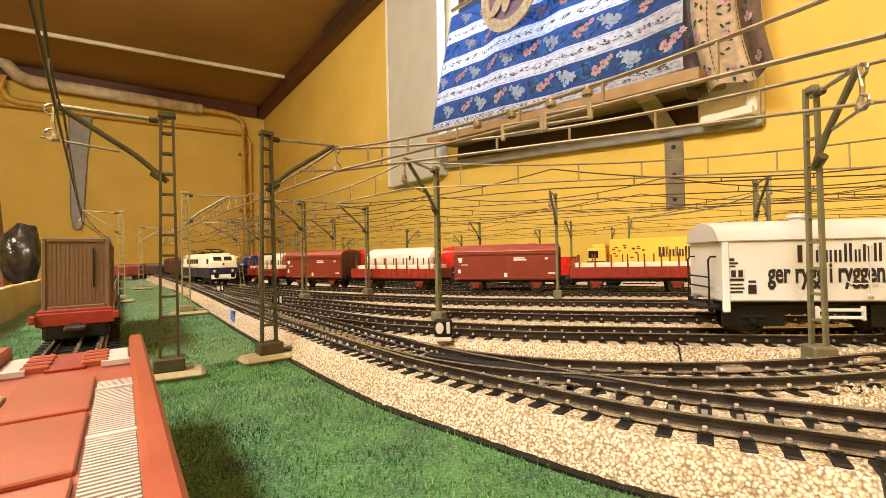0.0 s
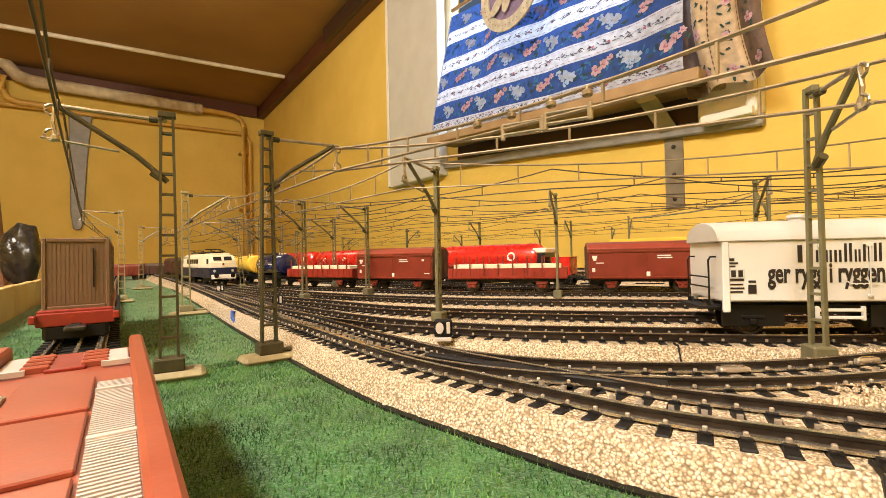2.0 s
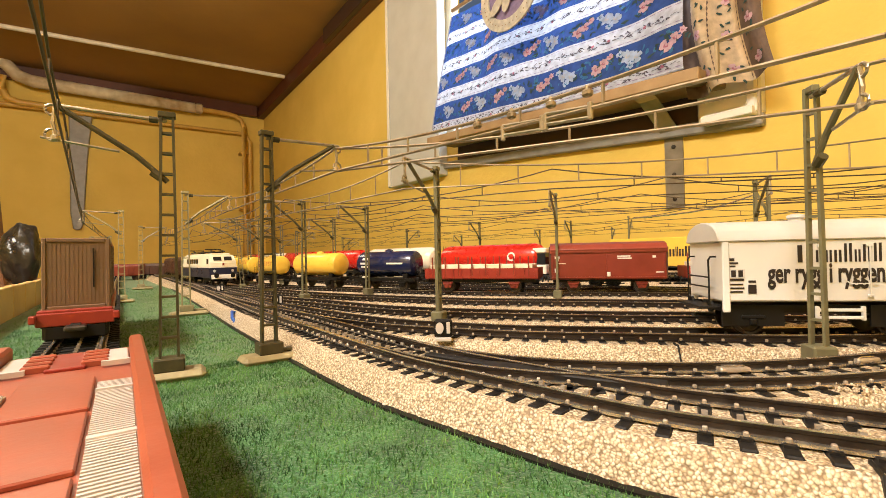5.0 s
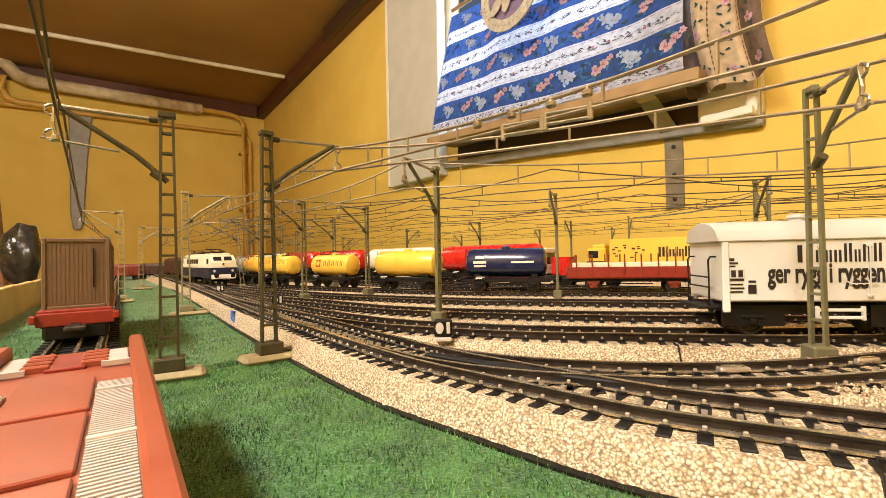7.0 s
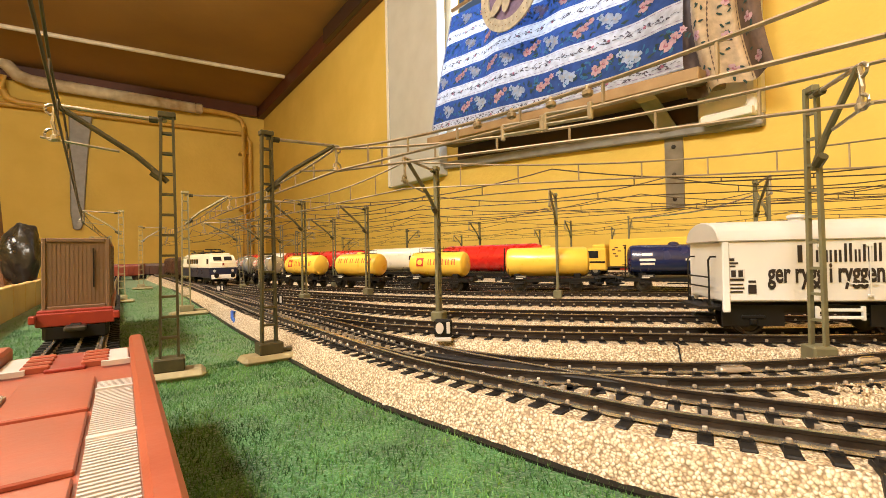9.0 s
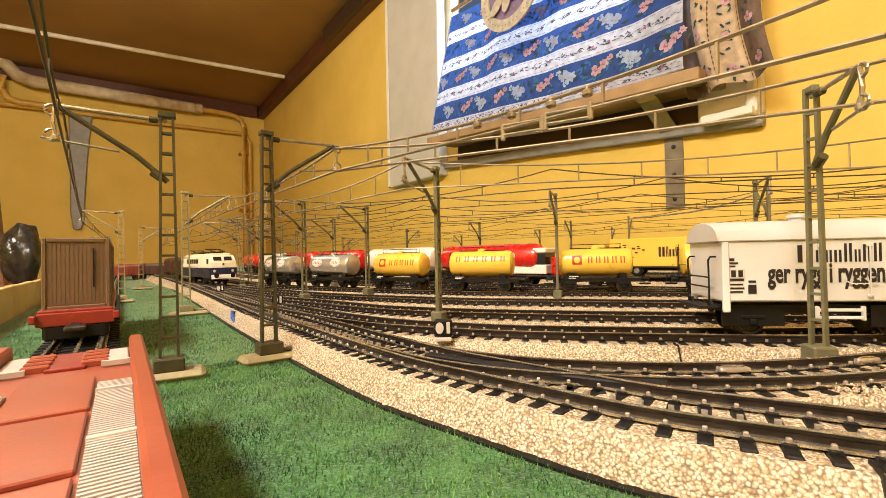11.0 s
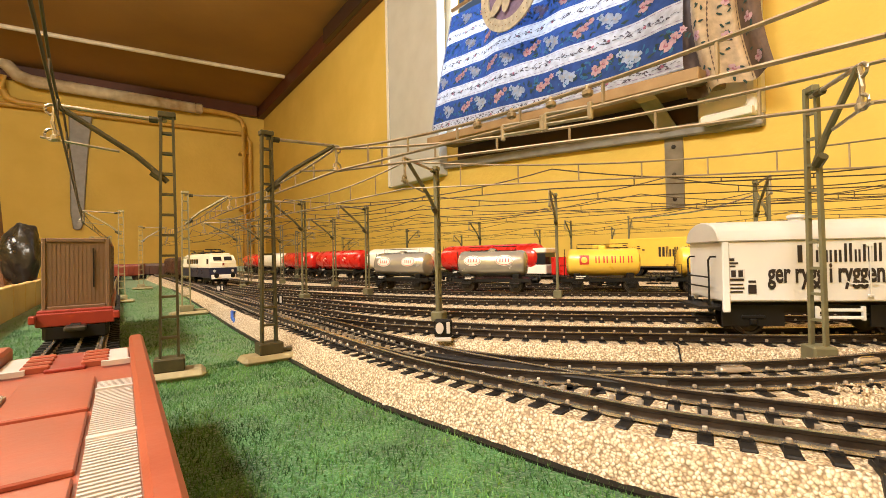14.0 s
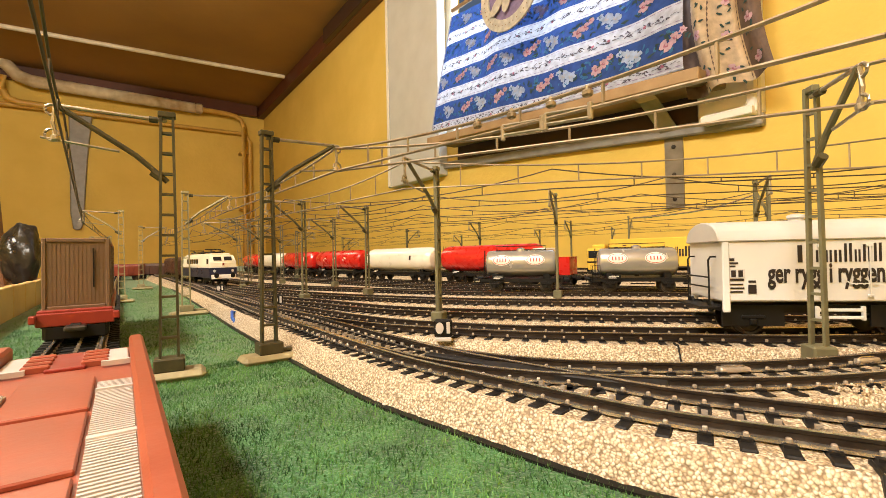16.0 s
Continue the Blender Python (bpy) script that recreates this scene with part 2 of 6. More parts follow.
def prism(profile, x0, x1, bm=None, bevel=0.0):
    """A profile of (y, z) points, drawn out along x."""
    one = bmesh.new()
    a = [one.verts.new((x0, y, z)) for y, z in profile]
    b = [one.verts.new((x1, y, z)) for y, z in profile]
    one.faces.new(a[::-1])
    one.faces.new(b)
    k = len(profile)
    for i in range(k):
        one.faces.new((a[i], a[(i + 1) % k], b[(i + 1) % k], b[i]))
    bmesh.ops.recalc_face_normals(one, faces=one.faces)
    if bevel:
        bevelled(one, bevel)
    return join(bm, one)


def tube(pts, r, bm=None, sides=6, r_end=None):
    """A round bar along points."""
    one = bmesh.new()
    pts = [Vector(p) for p in pts]
    rings = []
    for i, p in enumerate(pts):
        d = (pts[min(i + 1, len(pts) - 1)] - pts[max(i - 1, 0)]).normalized()
        u = d.cross(Vector((0, 0, 1)))
        u = u.normalized() if u.length > 1e-3 else Vector((1, 0, 0))
        w = u.cross(d)
        rr = r if r_end is None else r + (r_end - r) * i / (len(pts) - 1)
        rings.append([one.verts.new(p + u * (rr * math.cos(2 * math.pi * j / sides)) + w * (rr * math.sin(2 * math.pi * j / sides))) for j in range(sides)])
    for a, b in zip(rings, rings[1:]):
        for j in range(sides):
            one.faces.new((a[j], a[(j + 1) % sides], b[(j + 1) % sides], b[j]))
    one.faces.new(rings[0])
    one.faces.new(rings[-1][::-1])
    bmesh.ops.recalc_face_normals(one, faces=one.faces)
    return join(bm, one)


def turned(rings, axis="x", sides=24, bm=None, sy=1.0):
    """A turned body from (place along the axis, radius) rings."""
    one = bmesh.new()
    made = []
    for a, r in rings:
        ring = []
        for j in range(sides):
            c, s = math.cos(2 * math.pi * j / sides), math.sin(2 * math.pi * j / sides)
            p = {"x": (a, r * c * sy, r * s), "y": (r * c, a, r * s), "z": (r * c, r * s, a)}[axis]
            ring.append(one.verts.new(p))
        made.append(ring)
    for p, q in zip(made, made[1:]):
        for j in range(sides):
            one.faces.new((p[j], p[(j + 1) % sides], q[(j + 1) % sides], q[j]))
    one.faces.new(made[0][::-1])
    one.faces.new(made[-1])
    bmesh.ops.recalc_face_normals(one, faces=one.faces)
    return join(bm, one)


def moved(bm, m):
    bmesh.ops.transform(bm, matrix=m, verts=bm.verts)
    return bm


def empty(name, m=None, label="", category="", group="", kind=""):
    ob = new(name)
    ob.empty_display_size = 0.01
    if m is not None:
        ob.matrix_world = m
    return tagged(ob, label, category, group, kind)


def letters(text, size, material, parent, m, name="lettering", stretch=1.0):
    cu = bpy.data.curves.new(name, "FONT")
    cu.body, cu.size, cu.extrude, cu.offset = text, size, 0.00006, size * 0.028
    cu.resolution_u = 3
    tmp = bpy.data.objects.new("tmp", cu)
    scene.collection.objects.link(tmp)
    me = bpy.data.meshes.new_from_object(tmp.evaluated_get(bpy.context.evaluated_depsgraph_get()))
    bpy.data.objects.remove(tmp)
    bpy.data.curves.remove(cu)
    me.materials.clear()
    me.materials.append(material)
    ob = new(name, me)
    ob.parent = parent
    ob.matrix_basis = m @ Matrix.Diagonal((stretch, 1, 1, 1))
    return ob


class Line:
    """A smooth plan curve through points, by length."""

    def __init__(self, pts, step=0.002):
        p = [Vector((x, y, 0)) for x, y in pts]
        p = [p[0] * 2 - p[1]] + p + [p[-1] * 2 - p[-2]]
        self.pts = []
        for i in range(1, len(p) - 2):
            n = max(int((p[i + 1] - p[i]).length / step), 2)
            for k in range(n):
                t = k / n
                a, b, c, d = p[i - 1], p[i], p[i + 1], p[i + 2]
                self.pts.append(0.5 * (2 * b + (c - a) * t + (2 * a - 5 * b + 4 * c - d) * t * t + (3 * b - a - 3 * c + d) * t ** 3))
        self.pts.append(p[-2])
        for _ in range(25):
            q = self.pts
            self.pts = [q[0]] + [(q[i - 1] + q[i] * 2 + q[i + 1]) / 4 for i in range(1, len(q) - 1)] + [q[-1]]
        self.s = [0.0]
        for a, b in zip(self.pts, self.pts[1:]):
            self.s.append(self.s[-1] + (b - a).length)
        self.length = self.s[-1]

    def at(self, s):
        if s <= 0:
            d = (self.pts[1] - self.pts[0]).normalized()
            return self.pts[0] + d * s, d
        if s >= self.length:
            d = (self.pts[-1] - self.pts[-2]).normalized()
            return self.pts[-1] + d * (s - self.length), d
        i = int(np.searchsorted(self.s, s)) - 1
        i = max(0, min(i, len(self.pts) - 2))
        f = (s - self.s[i]) / (self.s[i + 1] - self.s[i])
        j, k = max(i - 3, 0), min(i + 4, len(self.pts) - 1)
        return self.pts[i].lerp(self.pts[i + 1], f), (self.pts[k] - self.pts[j]).normalized()

    def beside(self, s, off, z):
        p, d = self.at(s)
        return Vector((p.x - d.y * off, p.y + d.x * off, z))

    def place(self, s, z):
        p, d = self.at(s)
        return pose(p.x, p.y, z, 0, 0, math.degrees(math.atan2(d.y, d.x)))


def sweep(line, profile, s0, s1, step=0.006):
    """A closed (off, z) profile swept along a plan curve."""
    bm = bmesh.new()
    n = max(int((s1 - s0) / step), 2)
    rings = [[bm.verts.new(line.beside(s0 + (s1 - s0) * i / n, o, z)) for o, z in profile] for i in range(n + 1)]
    k = len(profile)
    for a, b in zip(rings, rings[1:]):
        for j in range(k):
            bm.faces.new((a[j], a[(j + 1) % k], b[(j + 1) % k], b[j]))
    bm.faces.new(rings[0])
    bm.faces.new(rings[-1][::-1])
    bmesh.ops.recalc_face_normals(bm, faces=bm.faces)
    return bm


# ---- room ----
CEIL_Z, BEAM_Z, WALL_X, FAR_Y, LEFT_X, BACK_Y, FLOOR_Z = 1.46, 1.36, 1.10, 4.35, -1.8, -1.6, -0.85


def wall(name, c, s, material=WALL, label="", cat="wall"):
    return tagged(part(name, box(c, s), material), label, cat, kind="structure")


mid_y, mid_x = (FAR_Y + BACK_Y) / 2, (WALL_X + LEFT_X) / 2
ZM, ZH = (CEIL_Z + FLOOR_Z) / 2, CEIL_Z - FLOOR_Z
WIN_Y0, WIN_Y1, WIN_Z0, WIN_Z1 = 0.52, 1.52, 0.53, 1.22
wall("wall_north", (mid_x, FAR_Y + 0.05, ZM), (WALL_X - LEFT_X + 0.4, 0.1, ZH), label="yellow-painted rough plaster end wall")
wall("wall_south", (mid_x, BACK_Y - 0.05, ZM), (WALL_X - LEFT_X + 0.4, 0.1, ZH), label="yellow-painted plaster wall")
wall("wall_west", (LEFT_X - 0.05, mid_y, ZM), (0.1, FAR_Y - BACK_Y, ZH), label="yellow-painted plaster wall")
bm = box((WALL_X + 0.06, (WIN_Y0 + BACK_Y) / 2, ZM), (0.12, WIN_Y0 - BACK_Y, ZH))
box((WALL_X + 0.06, (WIN_Y1 + FAR_Y) / 2, ZM), (0.12, FAR_Y - WIN_Y1, ZH), bm=bm)
box((WALL_X + 0.06, (WIN_Y0 + WIN_Y1) / 2, (WIN_Z0 + FLOOR_Z) / 2), (0.12, WIN_Y1 - WIN_Y0, WIN_Z0 - FLOOR_Z), bm=bm)
box((WALL_X + 0.06, (WIN_Y0 + WIN_Y1) / 2, (WIN_Z1 + CEIL_Z) / 2), (0.12, WIN_Y1 - WIN_Y0, CEIL_Z - WIN_Z1), bm=bm)
tagged(part("wall_east", bm, WALL), "yellow-painted plaster wall with a window opening", "wall", kind="structure")
wall("ceiling", (mid_x, mid_y, CEIL_Z + 0.03), (WALL_X - LEFT_X + 0.5, FAR_Y - BACK_Y + 0.3, 0.06), CEIL, "brown fibreboard ceiling with thin seams", "ceiling")
wall("floor", (mid_x, mid_y, FLOOR_Z - 0.03), (WALL_X - LEFT_X + 0.5, FAR_Y - BACK_Y + 0.3, 0.06), FLOOR, "grey concrete floor under the layout", "floor")
tagged(part("trim", box((WALL_X - 0.03, mid_y, (CEIL_Z + BEAM_Z) / 2 - 0.002), (0.06, FAR_Y - BACK_Y, CEIL_Z - BEAM_Z), 0.004), BEAM), "red-brown painted beam along the ceiling", "beam", kind="structure")
tagged(part("trim", box((mid_x, FAR_Y - 0.03, (CEIL_Z + BEAM_Z) / 2 - 0.002), (WALL_X - LEFT_X - 0.14, 0.06, CEIL_Z - BEAM_Z), 0.004), BEAM), "red-brown painted beam along the ceiling", "beam", kind="structure")
tagged(part("trim", box((WALL_X - 0.075, 0.9, CEIL_Z - 0.055), (0.03, 3.4, 0.09), 0.004), BEAM_DARK), "dark brown board beside the ceiling beam", "beam", kind="structure")

# ---- table and grass ----
TX0, TX1, TY0, TY1 = -0.12, 1.07, -0.5, 3.3
bm = box(((TX0 + TX1) / 2, (TY0 + TY1) / 2, -0.0175), (TX1 - TX0, TY1 - TY0, 0.025), 0.002)
table = tagged(part("layout_table", bm, PINE), "wooden baseboard table of the model railway", "table")
for x in (TX0 + 0.06, TX1 - 0.06):
    for y in (TY0 + 0.08, 0.9, 2.1, TY1 - 0.08):
        part("leg", box((x, y, (FLOOR_Z - 0.03) / 2), (0.06, 0.06, -FLOOR_Z - 0.03), 0.003), PINE, table)
bm = bmesh.new()
bmesh.ops.create_grid(bm, x_segments=2, y_segments=2, size=0.5, matrix=Matrix.Translation(((TX0 + TX1) / 2, (TY0 + TY1) / 2, 0)) @ Matrix.Diagonal((TX1 - TX0 - 0.004, TY1 - TY0 - 0.004, 1, 1)))
bmesh.ops.solidify(bm, geom=bm.faces, thickness=0.004)
tagged(part("ground", bm, GRASS), "dark green flocked grass mat with fibres", "grass mat", kind="structure")


def fibres():
    """Short flock fibres standing on the mat, denser where the eye comes near."""
    rng = np.random.default_rng(3)
    spots = []
    for x0, x1, y0, y1, n in ((0.0, 0.10, 0.02, 0.22, 46000), (-0.06, 0.085, 0.18, 0.42, 34000), (-0.07, 0.075, 0.42, 0.95, 24000)):
        spots.append(np.c_[rng.uniform(x0, x1, n), rng.uniform(y0, y1, n)])
    p = np.concatenate(spots)
    n = len(p)
    a, lean = rng.uniform(0, 2 * np.pi, n), rng.uniform(0.0002, 0.0013, n)
    w, h = rng.uniform(0.00010, 0.00022, n), rng.uniform(0.0005, 0.0016, n)
    b = rng.uniform(0, 2 * np.pi, n)
    v = np.zeros((n, 3, 3))
    v[:, 0] = np.c_[p[:, 0] + w * np.cos(a), p[:, 1] + w * np.sin(a), np.full(n, -0.0002)]
    v[:, 1] = np.c_[p[:, 0] - w * np.cos(a), p[:, 1] - w * np.sin(a), np.full(n, -0.0002)]
    v[:, 2] = np.c_[p[:, 0] + lean * np.cos(b), p[:, 1] + lean * np.sin(b), h]
    me = bpy.data.meshes.new("grass")
    me.from_pydata(v.reshape(-1, 3), [], np.arange(3 * n).reshape(-1, 3))
    me.materials.append(FIBRE)
    return tagged(new("grass", me), "short green flock grass fibres", "grass", kind="stuff")


fibres()

# ---- tracks ----
BED_Z, SLEEPER_Z, RAIL_Z = 0.0092, 0.0096, 0.0125
PATHS = {
    "front": Line([(0.080, 1.5), (0.088, 0.9), (0.087, 0.592), (0.084, 0.4), (0.083, 0.298), (0.084, 0.208), (0.086, 0.134), (0.090, 0.107), (0.094, 0.087), (0.100, 0.057), (0.107, 0.041), (0.118, 0.018), (0.135, -0.02), (0.16, -0.065)]),
    "branch": Line([(0.084, 0.26), (0.0845, 0.20), (0.0855, 0.162), (0.0895, 0.125), (0.098, 0.102), (0.108, 0.086), (0.1245, 0.067), (0.139, 0.0545), (0.16, 0.041), (0.19, 0.027), (0.23, 0.01), (0.29, -0.012)]),
    "curve": Line([(0.0855, 0.46), (0.090, 0.36), (0.100, 0.268), (0.110, 0.215), (0.123, 0.184), (0.144, 0.148), (0.160, 0.128), (0.183, 0.103), (0.202, 0.082), (0.221, 0.063), (0.243, 0.046), (0.29, 0.012), (0.35, -0.03)]),
    "second": Line([(0.092, 0.62), (0.096, 0.52), (0.104, 0.416), (0.125, 0.34), (0.140, 0.272), (0.167, 0.216), (0.204, 0.164), (0.240, 0.121), (0.30, 0.065), (0.38, 0.0)]),
    "loco": Line([(0.078, 1.35), (0.088, 1.0), (0.098, 0.775), (0.1155, 0.60), (0.128, 0.523), (0.150, 0.417), (0.178, 0.340), (0.215, 0.263), (0.257, 0.207), (0.30, 0.150), (0.36, 0.08), (0.43, 0.01)]),
    "train": Line([(0.085, 1.35), (0.1313, 1.0563), (0.1452, 0.9325), (0.1509, 0.8147), (0.1536, 0.704), (0.1582, 0.6265), (0.165, 0.5722), (0.1818, 0.5167), (0.1953, 0.481), (0.2139, 0.4328), (0.2334, 0.3866), (0.2521, 0.347), (0.2702, 0.3129), (0.2881, 0.2875), (0.317, 0.253), (0.34, 0.2251), (0.3666, 0.1923), (0.3868, 0.1664), (0.4075, 0.1415), (0.4292, 0.1147), (0.4921, 0.037), (0.618, -0.1185)]),
    "spare": Line([(0.20, 1.3), (0.211, 0.96), (0.228, 0.76), (0.25, 0.60), (0.275, 0.46), (0.308, 0.355), (0.35, 0.265), (0.41, 0.17), (0.50, 0.06)]),
    "back": Line([(0.2668, 1.5), (0.2655, 1.2217), (0.2669, 1.0939), (0.2717, 0.9657), (0.2805, 0.8376), (0.2942, 0.7099), (0.3132, 0.583), (0.3385, 0.4574), (0.3705, 0.3335), (0.4101, 0.2118), (0.46, 0.09), (0.53, -0.05)]),
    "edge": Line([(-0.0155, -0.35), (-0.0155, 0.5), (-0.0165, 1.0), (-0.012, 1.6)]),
    "rear_a": Line([(0.40, 1.5), (0.41, 1.0), (0.44, 0.7), (0.49, 0.45), (0.56, 0.2), (0.64, 0.0)]),
    "rear_b": Line([(0.55, 1.6), (0.56, 1.1), (0.60, 0.75), (0.66, 0.45), (0.73, 0.2), (0.80, 0.0)]),
    "rear_c": Line([(0.72, 1.6), (0.74, 1.1), (0.78, 0.75), (0.84, 0.45), (0.90, 0.2), (0.96, 0.0)]),
}


def sleeper_mesh():
    bm = box((0, 0, SLEEPER_Z - 0.0009), (0.0029, 0.0290, 0.0018), 0.0003)
    for side in (-1, 1):
        box((0, side * 0.00825, SLEEPER_Z + 0.0003), (0.0022, 0.0058, 0.0006), bm=bm)
    me = bpy.data.meshes.new("sleeper")
    bm.to_mesh(me)
    bm.free()
    me.materials.append(SLEEPER)
    return me


def clip_mesh():
    bm = bmesh.new()
    for side in (-1, 1):
        for s in (-1, 1):
            box((0, side * 0.00825 + s * 0.0014, SLEEPER_Z + 0.0010), (0.0010, 0.0009, 0.0011), 0.0002, bm=bm)
    box((0, 0, SLEEPER_Z + 0.0006), (0.0012, 0.0012, 0.0014), bm=bm)
    me = bpy.data.meshes.new("rail_clip")
    bm.to_mesh(me)
    bm.free()
    me.materials.append(CLIP)
    return me


SLEEPER_ME, CLIP_ME = sleeper_mesh(), clip_mesh()


def rail_profile(off):
    return [(off - 0.0012, SLEEPER_Z), (off + 0.0012, SLEEPER_Z), (off + 0.0012, SLEEPER_Z + 0.0005), (off + 0.0003, SLEEPER_Z + 0.0008), (off + 0.0003, RAIL_Z - 0.0009), (off + 0.0006, RAIL_Z - 0.0006),
            (off + 0.0006, RAIL_Z), (off - 0.0006, RAIL_Z), (off - 0.0006, RAIL_Z - 0.0006), (off - 0.0003, RAIL_Z - 0.0009), (off - 0.0003, SLEEPER_Z + 0.0008), (off - 0.0012, SLEEPER_Z + 0.0005)]


def ballast_bed(line, s0, s1, top, foot, seed, fine):
    """A gravel bed: swept trapezium with lumpy surface."""
    bm = bmesh.new()
    step = 0.0016 if fine else 0.006
    n = int((s1 - s0) / step)
    m = 26 if fine else 12
    width = []
    for j in range(m + 1):
        u = -1 + 2 * j / m
        o = u * foot
        z = BED_Z if abs(o) <= top else BED_Z * max(0.0, 1 - ((abs(o) - top) / (foot - top))) ** 0.8 - 0.0005
        width.append((o, z))
    rows = []
    for i in range(n + 1):
        s = s0 + (s1 - s0) * i / n
        row = []
        for o, z in width:
            p = line.beside(s, o, z)
            if fine:
                k = noise.noise((p.x * 520, p.y * 520, seed)) + 0.6 * noise.noise((p.x * 1100, p.y * 1100, seed + 5))
                p.z += 0.00038 * k if abs(o) < foot * 0.97 else 0
                if abs(o) > top:
                    p += Vector((noise.noise((p.x * 600, p.y * 600, z * 900 + 9)), noise.noise((p.x * 600, p.y * 600, z * 900 + 19)), 0)) * 0.0006
            row.append(bm.verts.new(p))
        rows.append(row)
    for a, b in zip(rows, rows[1:]):
        for j in range(m):
            bm.faces.new((a[j], a[j + 1], b[j + 1], b[j]))
    bmesh.ops.recalc_face_normals(bm, faces=bm.faces)
    return bm


def track(key, label, s0=0.0, s1=None, near=(0, 0), gap=0.0076, top=0.0175, foot=0.0225, gauge=0.0165, fine=True, bed=True):
    """A track with bed, two rails and sleepers; those on the stretch near are single pieces."""
    line = PATHS[key]
    s1 = line.length if s1 is None else s1
    root = empty("railway_track", None, label, "railway track", "tracks of the layout")
    if bed:
        ob = part("ballast_bed", ballast_bed(line, s0, s1, top, foot, hash_of(key), fine), BALLAST, root, "beige gravel foam bed")
        ob.data.shade_smooth()
    for side in (-1, 1):
        r = part("rail", sweep(line, rail_profile(side * gauge / 2), s0, s1, 0.004), RAIL, root)
        part("rail_head", sweep(line, [(side * gauge / 2 + a, RAIL_Z + b) for a, b in ((-0.0005, 0), (-0.0005, 0.0002), (0.0005, 0.0002), (0.0005, 0))], s0, s1, 0.004), RAIL_TOP, r, "worn bright rail head")
        # Front tracks get a pale strip that paints the foot's highlight.
        if key in ("front", "branch"):
            part("rail_foot_glint", sweep(line, [(side * gauge / 2 + a, SLEEPER_Z + b) for a, b in ((-0.0019, 0.0002), (-0.0018, 0.0008), (0.0018, 0.0008), (0.0019, 0.0002))], s0, s1, 0.004), RAIL_TOP, r, "bright strip painting the highlight on the rail foot")
    rest, clips = bmesh.new(), bmesh.new()
    s, count = s0 + 0.004, 0
    wide = gauge / 0.0165
    while s < s1:
        m = line.place(s, 0) @ Matrix.Diagonal((1, wide, 1, 1))
        if near[0] <= s <= near[1] and count < 95:
            ob = new("sleeper", SLEEPER_ME)
            ob.parent, ob.matrix_basis = root, m
            ob = new("rail_clip", CLIP_ME)
            ob.parent, ob.matrix_basis = root, m
            count += 1
        else:
            for target, me in ((rest, SLEEPER_ME), (clips, CLIP_ME)):
                k = len(target.verts)
                target.from_mesh(me)
                target.verts.ensure_lookup_table()
                bmesh.ops.transform(target, matrix=m, verts=target.verts[k:])
        s += gap
    if len(rest.verts):
        tagged(part("sleeper_rest", rest, SLEEPER, root), kind="stuff")
        tagged(part("clip_rest", clips, CLIP, root), kind="stuff")
    else:
        rest.free()
        clips.free()
    return root


def hash_of(text):
    return sum(ord(c) * (i + 1) for i, c in enumerate(text)) % 97


track("front", "black-sleepered track in a gravel bed curving past the grass", near=(1.18, 1.65), gauge=0.0180, gap=0.0066)
track("branch", "branch track leaving a set of points", near=(0.0, 0.4), foot=0.0200)
track("curve", "curved track under the white covered wagon", near=(0.08, 0.55))
track("second", "curved yard track on a gravel bed", near=(0.2, 0.7), foot=0.028)
track("loco", "yard track under the standing electric engine", near=(0.75, 1.2), foot=0.030, fine=False)
track("train", "yard track under the rolling goods train", foot=0.034, fine=False)
track("spare", "empty yard track on a gravel bed", foot=0.034, fine=False)
track("back", "rear yard track under standing tank wagons", foot=0.034, fine=False)
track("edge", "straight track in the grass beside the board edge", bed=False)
for k in ("rear_a", "rear_b", "rear_c"):
    track(k, "rear yard track under overhead wires", foot=0.03, fine=False)

# ---- fittings of the points: frog plate, rail joiners, bed seams and painted foot shadow ----
# This black strip paints the shadow gap at the bed's foot.
tagged(part("bed_foot_shadow", sweep(PATHS["front"], [(-0.0216, -0.0008), (-0.0238, -0.0008), (-0.0237, 0.0007), (-0.0216, 0.0010)], 0.2, PATHS["front"].length, 0.005), CHASSIS), "black strip painting the shadow gap along the gravel bed foot", "edge strip")
points = empty("points_mechanism", None, "black frog and check-rail castings of the points", "railway points")
for x, y, a, size in ((0.1065, 0.0800, -62, (0.030, 0.0075, 0.0022)), (0.1035, 0.0830, -66, (0.052, 0.0072, 0.0024)), (0.0985, 0.0930, -66, (0.026, 0.0050, 0.0020)), (0.0925, 0.1180, -74, (0.030, 0.0040, 0.0020))):
    part("casting", moved(box((0, 0, 0), size, 0.0004), pose(x, y, SLEEPER_Z + size[2] / 2 + 0.0002, 0, 0, a)), SLEEPER, points)
for x, y, a in ((0.157, 0.0375, -30), (0.190, 0.0360, -25), (0.1085, 0.0240, -62), (0.1290, 0.0245, -62), (0.1475, 0.0570, -37)):
    j = empty("rail_joiner", pose(x, y, SLEEPER_Z + 0.0004, 0, 0, a), "pale metal joiner clipped over a rail joint", "rail joiner", "rail joiners")
    part("sleeve", box((0, 0, 0.0008), (0.0090, 0.0036, 0.0014), 0.0004), CLIP, j)
    part("spring_tab", box((0, 0, 0.0017), (0.0060, 0.0020, 0.0006), 0.0002), RAIL_TOP, j)
rngs = random.Random(12)
bm = bmesh.new()
